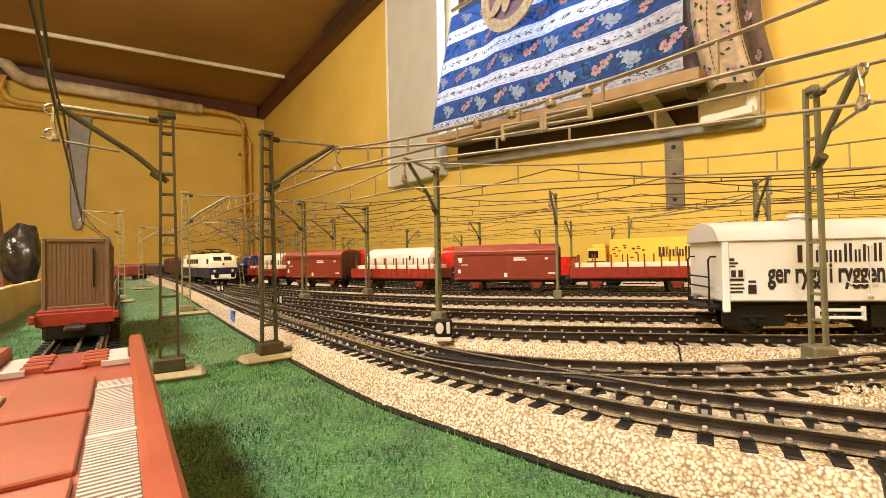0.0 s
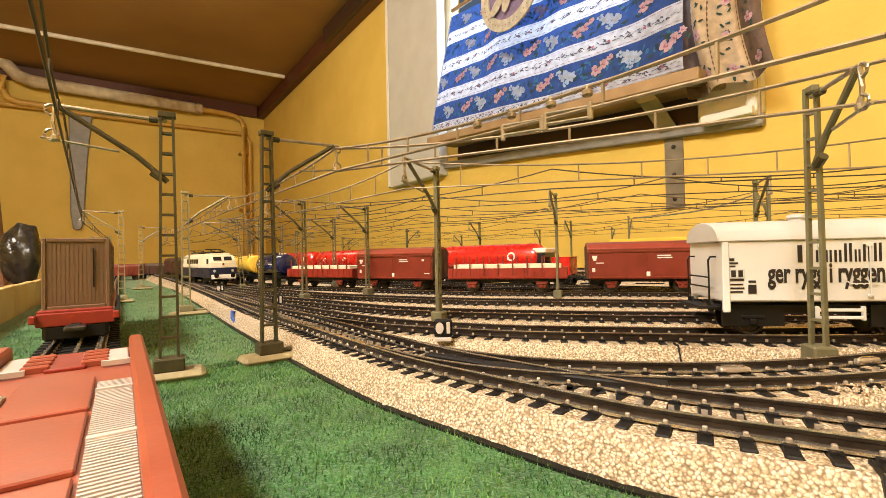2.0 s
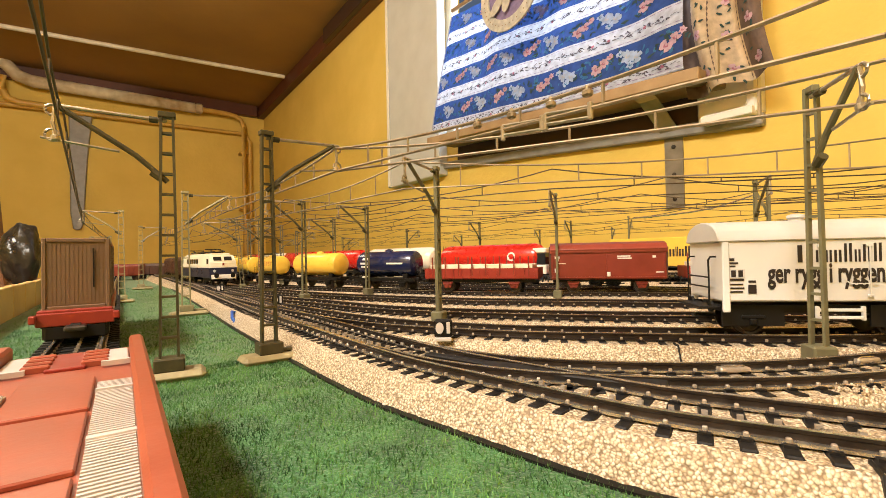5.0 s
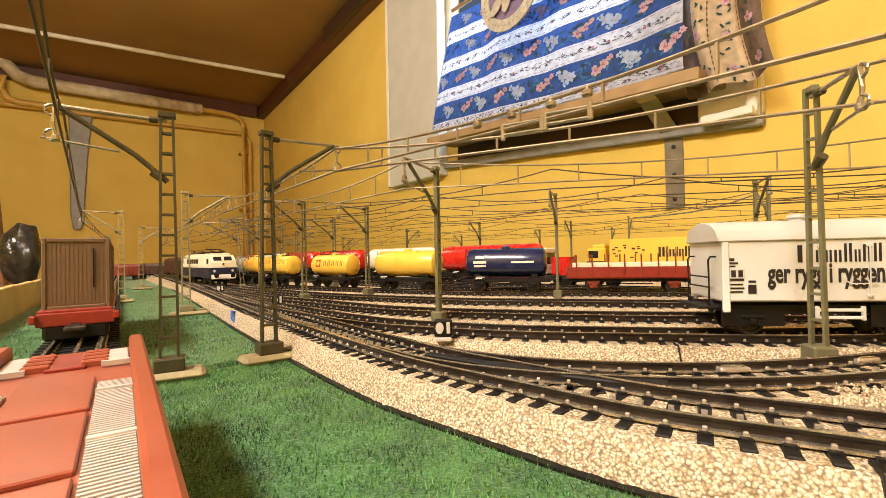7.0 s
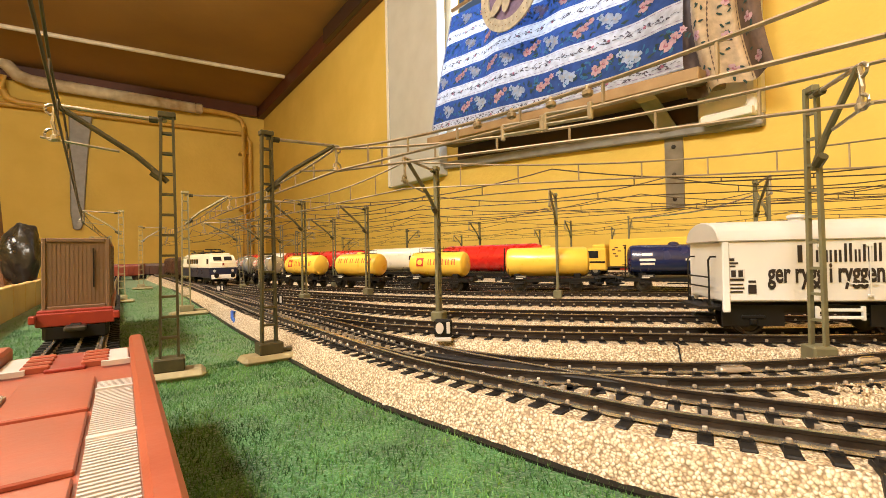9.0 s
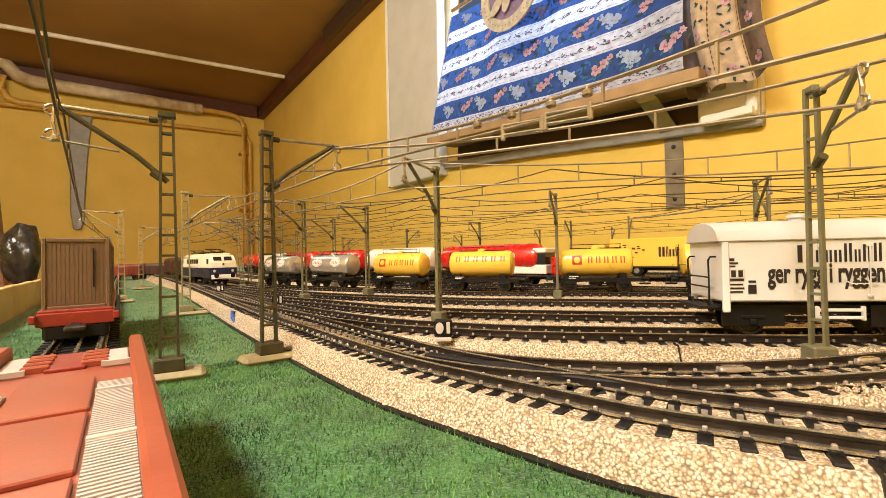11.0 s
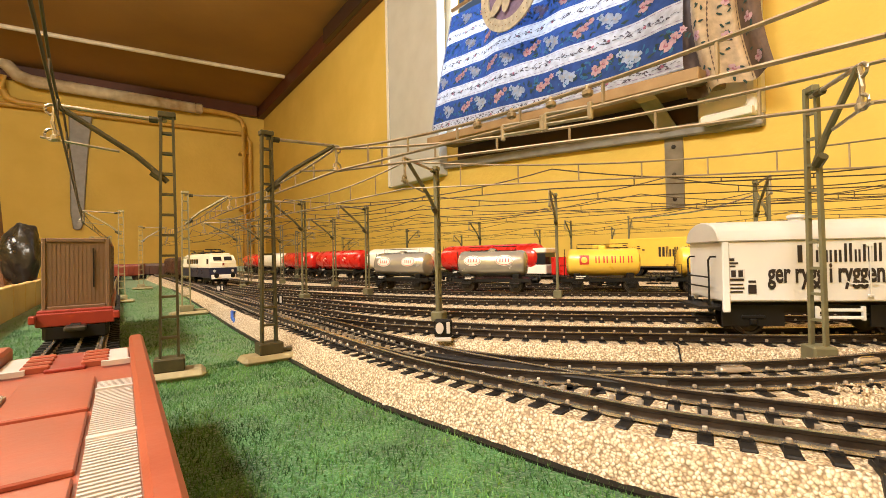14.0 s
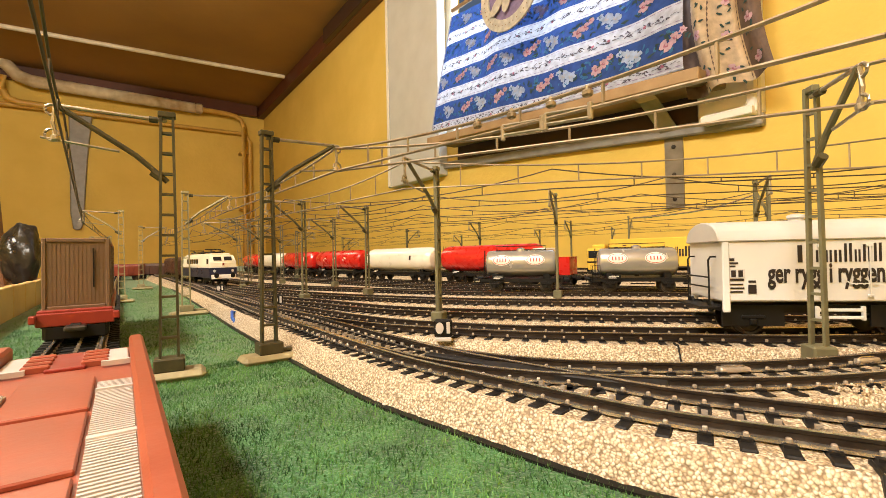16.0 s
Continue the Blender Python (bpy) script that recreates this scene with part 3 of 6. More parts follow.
for i in range(420):
    u, v = rngs.random(), rngs.random()
    x, y = 0.150 + 0.070 * u, 0.012 + 0.026 * v - 0.012 * u
    r = rngs.uniform(0.0005, 0.0011)
    one = bmesh.new()
    bmesh.ops.create_icosphere(one, subdivisions=1, radius=r)
    for q in one.verts:
        q.co *= rngs.uniform(0.7, 1.2)
    join(bm, moved(one, Matrix.Translation((x, y, BED_Z + r * 0.4))))
tagged(part("loose_gravel", bm, BALLAST), "loose cream gravel between the points and the wagon", "gravel", kind="stuff")
for key, x, y, off in (("curve", 0.1815, 0.0925, -0.0), ("front", 0.108, 0.022, 0.0)):
    line = PATHS[key]
    k = min(range(len(line.pts)), key=lambda i: (line.pts[i].x - x) ** 2 + (line.pts[i].y - y) ** 2)
    seam = sweep(line, [(-0.0238, -0.001), (-0.0183, BED_Z + 0.0007), (-0.0120, BED_Z + 0.0007), (-0.0120, -0.001)], line.s[k], line.s[k] + 0.0005, 0.0005)
    tagged(part("bed_seam", seam, CHASSIS), "thin dark seam between two gravel bed pieces", "seam")

# ---- catenary masts ----


def mast(height, material, foot, arm, label, arm_mat=ARM, turn=0.0):
    """A lattice mast; the arm runs along +x of its space. foot: 'plate' on grass or 'block' on gravel."""
    root = empty("catenary_mast", None, label, "catenary mast", "catenary masts")
    wb, wt, d = (0.0062, 0.0040, 0.0032) if foot == "plate" else (0.0042, 0.0032, 0.0019)
    z0 = 0.0085 if foot == "plate" else 0.006
    for s in (-1, 1):
        bm = bmesh.new()
        rings = []
        for z, w in ((z0, wb), (height, wt)):
            x = s * w / 2
            rings.append([bm.verts.new((x + a, b, z)) for a, b in ((-0.00045, -d / 2), (0.00045, -d / 2), (0.00045, d / 2), (-0.00045, d / 2))])
        for j in range(4):
            bm.faces.new((rings[0][j], rings[0][(j + 1) % 4], rings[1][(j + 1) % 4], rings[1][j]))
        bm.faces.new(rings[0][::-1])
        bm.faces.new(rings[1])
        part("leg", moved(bm, Matrix.Rotation(radians(turn), 4, "Z")), material, root)
    n = int((height - z0) / 0.0078)
    for i in range(1, n):
        z = z0 + (height - z0) * i / n
        w = wb + (wt - wb) * (z - z0) / (height - z0)
        part("rung", moved(box((0, 0, z), (w, d * 0.8, 0.0009)), Matrix.Rotation(radians(turn), 4, "Z")), material, root)
    part("cap", box((0, 0, height - 0.0008), (wt + 0.002, d + 0.0006, 0.0022), 0.0003), material, root)
    if foot == "plate":
        part("plinth", box((0, 0, 0.0062), (0.0105, 0.0085, 0.0052), 0.0005), material, root)
        b = box((0.002, 0, 0.0018), (0.0290, 0.0135, 0.0038), 0.0017, None)
        ft = part("foot_plate", b, MAST_BASE, root, "tan moulded foot plate")
        part("foot_bar", box((0.0105, 0.0, 0.0044), (0.010, 0.0045, 0.0015), 0.0006), material, ft)
    else:
        part("plinth", box((0, 0, 0.003), (0.0080, 0.0070, 0.0066), 0.0006), material, root)
    top = part("top_tube", tube([(0, 0, height - 0.003), (arm, 0, height - 0.0018)], 0.00075, sides=8), arm_mat, root, "silver top tube")
    part("insulator", tube([(0.003, 0, height - 0.003), (0.0058, 0, height - 0.003)], 0.0013, sides=8), MAST, top)
    strut = part("strut", tube([(0, 0, height - 0.027), (arm * 0.3, 0, height - 0.0175), (arm * 0.97, 0, height - 0.002)], 0.0010, sides=8), material, root)
    part("insulator", tube([(0.002, 0, height - 0.0258), (0.0052, 0, height - 0.0235)], 0.0015, sides=8), MAST, strut)
    part("hanger", tube([(arm, 0, height - 0.0022), (arm + 0.0006, 0, height - 0.008), (arm, 0, height - 0.0125)], 0.0007, sides=6), arm_mat, root)
    for zz, rr in ((height - 0.0034, 0.0019), (height - 0.0124, 0.0021)):
        part("hook_ring", tube([(arm + 0.0008 + rr * math.cos(t * math.pi / 5), 0, zz + rr * math.sin(t * math.pi / 5)) for t in range(-3, 6)], 0.0005, sides=6), arm_mat, root)
    part("clamp", box((arm, 0, height - 0.0135), (0.0022, 0.0026, 0.0022), 0.0005), arm_mat, root)
    part("steady_arm", tube([(arm * 0.45, 0, height - 0.0165), (arm * 0.9, 0, height - 0.0145), (arm + 0.004, 0, height - 0.0135)], 0.0005, sides=6), arm_mat, root)
    return root


def facing(x, y, dx, dy, z=0.0, lean=0.0):
    return pose(x, y, z, 0, lean, math.degrees(math.atan2(dy, dx)))


grass_mast = mast(0.1045, MAST, "plate", 0.034, "olive lattice catenary mast on a tan foot plate in the grass")
grass_mast.matrix_basis = facing(0.054, 0.21, 1, 0.05)
copy_thing(grass_mast, facing(0.015, 0.204, -1, 0.12))
pale_mast = mast(0.1045, MAST_PALE, "plate", 0.034, "pale khaki lattice catenary mast on a tan plate in the grass")
pale_mast.matrix_basis = facing(0.0, 0.62, -1, 0.05)
for x, y, dx, dy in ((0.044, 0.43, 1, 0.0), (0.026, 0.88, 1, 0), (-0.02, 1.25, -1, 0.0)):
    copy_thing(pale_mast, facing(x, y, dx, dy))
yard_mast = mast(0.0885, MAST_GREY, "block", 0.036, "grey-green lattice catenary mast on a block between tracks")
yard_mast.matrix_basis = facing(0.146, 0.206, -0.8, -0.45, 0.0085)
near_mast = mast(0.0905, MAST_GREY, "block", 0.022, "grey-green lattice catenary mast with a short arm over the points", turn=30)
near_mast.matrix_basis = facing(0.1835, 0.0455, -0.73, -0.68, 0.0085)
for x, y, dx, dy in ((0.131, 0.390, -0.9, -0.3), (0.200, 0.405, -0.9, -0.3), (0.300, 0.248, -0.8, -0.5), (0.198, 0.69, -0.9, -0.1), (0.139, 0.575, -1, 0), (0.148, 0.674, 1, 0.2),
                     (0.578, 0.449, -0.9, -0.4), (0.591, 0.358, 0.9, 0.4), (0.824, 0.537, 0.9, 0.4), (0.727, 0.646, -0.9, -0.4), (0.451, 0.523, -0.9, -0.4), (0.712, 0.897, -0.9, -0.3), (0.437, 0.717, 0.9, 0.3),
                     (0.460, 1.071, 0.9, 0.2), (0.225, 0.551, -0.9, -0.2), (0.263, 0.823, 0.9, 0.2), (0.381, 0.129, -0.8, -0.5), (0.391, 0.124, 0.8, 0.5), (0.60, 1.35, 0.9, 0.1), (0.34, 1.2, 0.9, 0.1)):
    copy_thing(yard_mast, facing(x, y, dx, dy, 0.0085))

# a leaning mast beside the standing engine
copy_thing(yard_mast, facing(0.1248, 0.6058, -1, 0.2, 0.0085, 4.5))


# ---- overhead wires ----
def overhead(pts, label, contact=0.084, carrier=0.0955, gap=0.027, r=0.00042, metal=None, sag=0.0062):
    """A span of contact wire, sagging carrier wire and droppers through support points (x, y)."""
    root = empty("overhead_wire", None, label, "overhead wire", "overhead wires")
    for a, b in zip(pts, pts[1:]):
        za = a[2] if len(a) > 2 else 0.0
        zb = b[2] if len(b) > 2 else 0.0
        a2, b2 = Vector((a[0], a[1], contact + za)), Vector((b[0], b[1], contact + zb))
        length = (b2 - a2).length
        n = max(int(length / gap), 2)

        def up(t):
            return carrier - contact - sag * 4 * t * (1 - t)
        part("contact_wire", tube([a2, (a2 + b2) / 2, b2], r), metal or WIRE, root)
        part("carrier_wire", tube([a2.lerp(b2, t / 14) + Vector((0, 0, up(t / 14))) for t in range(15)], r), metal or WIRE, root)
        for i in range(1, n):
            p = a2.lerp(b2, i / n)
            part("dropper", tube([p, p + Vector((0, 0, up(i / n)))], r * 0.9, sides=5), metal or WIRE, root)
    return root


overhead([(0.089, 1.3), (0.065, 0.88, 0.004), (0.078, 0.435, 0.006), (0.088, 0.212, 0.006), (0.119, 0.018, 0.003), (0.15, -0.06, 0.003)], "overhead wire over the front track with brightness put into its colour", r=0.0006, metal=WIRE_NEAR)
overhead([(0.088, 0.212, 0.006), (0.173, 0.026, 0.003), (0.29, -0.03, 0.003)], "overhead wire over the branch track with brightness put into its colour", r=0.0006, metal=WIRE_NEAR)
overhead([(0.085, 0.56), (0.098, 0.38), (0.115, 0.189), (0.27, 0.03), (0.33, -0.02)], "overhead wire over the curved track with brightness put into its colour", contact=0.080, carrier=0.0935, metal=WIRE_NEAR)
overhead([(-0.019, 1.25, 0.004), (-0.034, 0.62, 0.006), (-0.0165, 0.208, 0.006), (-0.0125, 0.11, 0.007), (-0.006, -0.1, 0.010)], "tarnished overhead wire over the grass track", r=0.00038)


# Added bright tube and sleeves that paint the glint of clustered overhead wires.
glint = empty("feeder_wire", None, "bright silver tube added as the glint on a cluster of wires", "overhead wire", "overhead wires")
part("wire", tube([(0.4675, 0.2778, 0.0842), (0.483, 0.2665, 0.0851), (0.4985, 0.2552, 0.0867), (0.5192, 0.2402, 0.0893), (0.5398, 0.2251, 0.0933), (0.5605, 0.2099, 0.1004), (0.5786, 0.1966, 0.1076)], 0.0009, sides=8), BRIGHT, glint)
for p in ((0.483, 0.2665, 0.0851), (0.4985, 0.2552, 0.0867)):
    part("sleeve", box(p, (0.005, 0.004, 0.0024), 0.0006), BRIGHT, glint)

# clamps and a tensioner on the wires over the points
gear = empty("wire_tensioner", None, "metal clamps and stirrup joining two overhead wires", "wire fitting")
for x, y, z in ((0.1028, 0.1192, 0.0924), (0.1052, 0.1046, 0.0924), (0.1075, 0.0899, 0.0923), (0.1094, 0.0780, 0.0925)):
    part("clamp", box((x, y, z), (0.0026, 0.0030, 0.0022), 0.0006), WIRE_NEAR, gear)
    part("bolt", turned([(0, 0.0007), (0.0022, 0.0007), (0.0024, 0.0004)], "z", 8), ARM, gear).location = (x, y, z)
for (xa, ya), (xb, yb) in (((0.1072, 0.0920), (0.1095, 0.0773)), ((0.1046, 0.1082), (0.1070, 0.0932))):
    bm = bmesh.new()
    for z in (0.0853, 0.0885):
        tube([(xa, ya, z + 0.0012), (xb, yb, z)], 0.00055, bm, 6)
    for x, y in ((xa, ya), (xb, yb)):
        box((x, y, 0.0872), (0.0014, 0.0014, 0.0052), 0.0003, bm)
    part("stirrup", bm, ARM, gear)


def along(key, s0, s1, step, label, **kw):
    line = PATHS[key]
    n = max(int(round((s1 - s0) / step)), 1)
    pts = []
    for i in range(n + 1):
        p = line.beside(s0 + (s1 - s0) * i / n, 0.004 * (-1) ** i, 0)
        pts.append((p.x, p.y))
    return overhead(pts, label, **kw)


for k, step in (("second", 0.2), ("loco", 0.17), ("train", 0.19), ("spare", 0.23), ("back", 0.20), ("rear_a", 0.24), ("rear_b", 0.21), ("rear_c", 0.25)):
    along(k, 0.02, PATHS[k].length - 0.02, step, "tarnished overhead wire over a yard track", gap=0.042, r=0.00040, sag=0.0098)


# ---- rolling stock: local x along the wagon, -y the side that shows, z from the rail head ----
def wheelset(parent, x, r=0.0056, mat=None):
    w = part("wheelset", turned([(-0.0105, 0.0006), (0.0105, 0.0006)], "y", 8), WHEEL, parent)
    for s in (-1, 1):
        part("wheel", turned([(s * 0.0068, r + 0.0006), (s * 0.0075, r + 0.0006), (s * 0.0076, r), (s * 0.0096, r - 0.0002), (s * 0.0097, r - 0.0012), (s * 0.009, r - 0.0014), (s * 0.009, 0.0012), (s * 0.0098, 0.001)], "y", 20), mat or WHEEL, w)
    w.location = (x, 0, r)
    return w


def underframe(root, half, axles, mat=CHASSIS, z=0.0105, guard=None, buffers=True):
    """Sole bars, axle guards, buffers and couplings of a wagon."""
    bm = bmesh.new()
    for s in (-1, 1):
        box((0, s * 0.0105, z), (half * 2 - 0.004, 0.0016, 0.0030), bm=bm)
        box((half - 0.002 if s > 0 else -half + 0.002, 0, z), (0.002, 0.0225, 0.0032), bm=bm)
    box((0, 0, z + 0.001), (half * 2 - 0.006, 0.019, 0.001), bm=bm)
    frame_ob = part("underframe", bm, mat, root)
    for x in axles:
        for s in (-1, 1):
            prof = [(-0.0052, z - 0.001), (0.0052, z - 0.001), (0.0026, 0.0038), (-0.0026, 0.0038)]
            b = bmesh.new()
            f = [b.verts.new((px, s * 0.0116 - 0.0006, pz)) for px, pz in prof]
            g = [b.verts.new((px, s * 0.0116 + 0.0006, pz)) for px, pz in prof]
            b.faces.new(f)
            b.faces.new(g[::-1])
            for j in range(4):
                b.faces.new((f[j], f[(j + 1) % 4], g[(j + 1) % 4], g[j]))
            bmesh.ops.recalc_face_normals(b, faces=b.faces)
            moved(b, Matrix.Translation((x, 0, 0)))
            ag = part("axle_guard", b, guard or mat, root)
            part("spring", box((x, s * 0.0126, 0.0075), (0.0085, 0.0012, 0.0014), 0.0004), guard or mat, ag)
            part("axle_box", box((x, s * 0.0127, 0.0056), (0.0026, 0.0016, 0.0026), 0.0005), guard or mat, ag)
        wheelset(root, x)
    for e in (-1, 1):
        for s in (-1, 1) if buffers else ():
            part("buffer", turned([(e * half, 0.0010), (e * (half + 0.0035), 0.0010), (e * (half + 0.0036), 0.0023), (e * (half + 0.0046), 0.0022)], "x", 12), mat, root).location = (0, s * 0.0099, z + 0.0008)
        part("coupling", box((e * (half + 0.0030), 0, 0.0068), (0.009, 0.0042, 0.0014), 0.0005), mat, root)
    part("brake_gear", box((0.003, -0.009, 0.0072), (half * 0.5, 0.0012, 0.0009)), mat, root)
    return frame_ob


def print_bar(root, x, y, z, w, h, mat, name="marking"):
    return part(name, box((x, y, z), (w, 0.00012, h)), mat, root)


def tank_body(half, r, sides=32, cap=0.0035):
    rings = [(-half - 0.0006, r * 0.35), (-half + cap * 0.05, r * 0.72), (-half + cap * 0.4, r * 0.91), (-half + cap, r), (-half * 0.33, r), (half * 0.33, r), (half - cap, r), (half - cap * 0.4, r * 0.91), (half - cap * 0.05, r * 0.72), (half + 0.0006, r * 0.35)]
    return turned(rings, "x", sides)


def tank_wagon(label, mat, half, r, total, logo=None, dome=True, walkway=False, four_axles=False, group="wagons of the rolling goods train", cap=0.0035):
    root = empty("tank_wagon", None, label, "tank wagon", group)
    zc = 0.0135 + r
    body = smooth(part("tank", tank_body(half, r, cap=cap), mat, root), 30)
    body.location.z = zc
    for x in (-half * 0.72, half * 0.72):
        part("saddle", box((x, 0, 0.0135), (0.006, 0.018, 0.0052), 0.0006), CHASSIS, root)
    h = total / 2 - 0.0045
    underframe(root, h, (-h * 0.78, -h * 0.5, h * 0.5, h * 0.78) if four_axles else (-h * 0.6, h * 0.6))
    if dome:
        d = part("dome", turned([(0, 0.0042), (0.0016, 0.0040), (0.0022, 0.0034), (0.0030, 0.0012)], "z", 18), mat, body)
        d.location = (0, 0, r - 0.0006)
    if walkway:
        b = box((0, 0, zc + r + 0.0004), (half * 1.4, 0.0055, 0.0005))
        wk = part("walkway", b, CHASSIS, root, "top walkway with rails")
        bm = bmesh.new()
        for s in (-1, 1):
            tube([(-half * 0.7, s * 0.003, zc + r), (-half * 0.7, s * 0.003, zc + r + 0.0036), (half * 0.7, s * 0.003, zc + r + 0.0036), (half * 0.7, s * 0.003, zc + r)], 0.00028, bm, 5)
        part("handrail", bm, CHASSIS, wk)
    # end platform with ladder and handrail
    bm = box((-h + 0.003, 0, 0.0130), (0.008, 0.024, 0.0008))
    for s in (-1, 1):
        tube([(-h + 0.001, s * 0.0108, 0.0133), (-h + 0.001, s * 0.0108, 0.0225), (-h + 0.007, s * 0.0108, 0.0225), (-h + 0.007, s * 0.0108, 0.0133)], 0.0003, bm, 5)
    part("platform", bm, CHASSIS, root)
    bm = bmesh.new()
    for s in (-1, 1):
        tube([(-half - 0.0022, s * 0.0022, 0.0132), (-half - 0.0018, s * 0.0022, zc + r)], 0.0003, bm, 5)
    for i in range(9):
        z = 0.015 + i * (zc + r - 0.016) / 9
        tube([(-half - 0.002, -0.0022, z), (-half - 0.002, 0.0022, z)], 0.00025, bm, 4)
    part("ladder", bm, CHASSIS, root)
    part("data_panel", box((-half * 0.62, -0.0119, 0.0128), (0.011, 0.0006, 0.0042), 0.0002), CHASSIS, root, "black data panel with pale print")
    print_bar(root, -half * 0.62, -0.01226, 0.0136, 0.008, 0.0006, PRINT_WHITE)
    print_bar(root, -half * 0.66, -0.01226, 0.0122, 0.006, 0.0006, PRINT_WHITE)

    def on_tank(name, x, z, w, hgt, m, lift=0.0):
        """A decal bent round the tank."""
        bm = bmesh.new()
        rows = []
        for j in range(5):
            zz = z + hgt * (j / 4 - 0.5)
            a = math.asin(max(-0.98, min(0.98, zz / r)))
            rr = r + 0.00012 + lift
            rows.append([bm.verts.new((x + sx * w / 2, -rr * math.cos(a), rr * math.sin(a))) for sx in (-1, 1)])
        for p, q in zip(rows, rows[1:]):
            bm.faces.new((p[0], p[1], q[1], q[0]))
        return part(name, bm, m, body) if name != "x" else None

    def oval(x, z, w, hgt, m, lift=0.0):
        bm = bmesh.new()
        ring = []
        for j in range(20):
            t = 2 * math.pi * j / 20
            zz = z + hgt / 2 * math.sin(t)
            a = math.asin(max(-0.98, min(0.98, zz / r)))
            rr = r + 0.00015 + lift
            ring.append(bm.verts.new((x + w / 2 * math.cos(t), -rr * math.cos(a), rr * math.sin(a))))
        c = bm.verts.new((x, -(r + 0.0003 + lift) * math.cos(math.asin(z / r)), z))
        for j in range(20):
            bm.faces.new((ring[j], ring[(j + 1) % 20], c))
        return part("emblem", bm, m, body)
    decals = []
    if logo == "square_bars":
        decals = [on_tank("emblem", -half * 0.52, 0.0022, 0.0078, 0.0078, PRINT_RED), oval(-half * 0.52, 0.0022, 0.0052, 0.0052, YELLOW_TANK, 0.0001)]
        decals += [on_tank("marking", -half * 0.20 + i * 0.0064 + k, 0.0022, 0.0010, 0.0056, PRINT_RED) for i in range(5) for k in (0.0, 0.0025)]
    elif logo == "bars":
        decals = [on_tank("marking", -half * 0.72 + i * 0.0083 + k, 0.0046, 0.0011, 0.0050, PRINT_RED) for i in range(6) for k in (0.0, 0.0028)]
    elif logo == "ovals":
        for x in (-half * 0.52, half * 0.42):
            decals += [oval(x, 0.0030, 0.0162, 0.0092, PRINT_WHITE), oval(x, 0.0030, 0.0150, 0.0080, PRINT_RED, 0.0001), oval(x, 0.0030, 0.0140, 0.0071, PRINT_WHITE, 0.0002)]
            decals += [on_tank("marking", x + (i - 1.5) * 0.0025, 0.0030, 0.0009, 0.0028, PRINT_RED, 0.0006) for i in range(4)]
    elif logo == "pale_bars":
        decals = [on_tank("marking", -half * 0.62, 0.0050, 0.0080, 0.0022, PRINT_WHITE), on_tank("marking", -half * 0.62, 0.0005, 0.0120, 0.0020, PRINT_WHITE), on_tank("marking", -half * 0.62, -0.0028, 0.0110, 0.0018, PRINT_WHITE), on_tank("marking", half * 0.45, 0.0004, 0.0200, 0.0016, PRINT_WHITE)]
    elif logo == "script":
        for x in (-half * 0.45, 0.0, half * 0.45):
            decals += [oval(x, 0.0014, 0.011, 0.006, PRINT_WHITE), oval(x + 0.0018, 0.0004, 0.007, 0.0032, mat, 0.0002), oval(x - 0.002, 0.0024, 0.005, 0.0026, mat, 0.0002)]
    elif logo == "crest":
        decals = [oval(half * 0.55, 0.0015, 0.010, 0.010, PRINT_WHITE), oval(half * 0.55, 0.0015, 0.007, 0.006, mat, 0.0002), oval(half * 0.5, -0.0005, 0.003, 0.004, PRINT_WHITE, 0.0004)]
    elif logo == "small":
        decals = [on_tank("marking", half * 0.5, 0.002, 0.0034, 0.006, PRINT)]
    return root


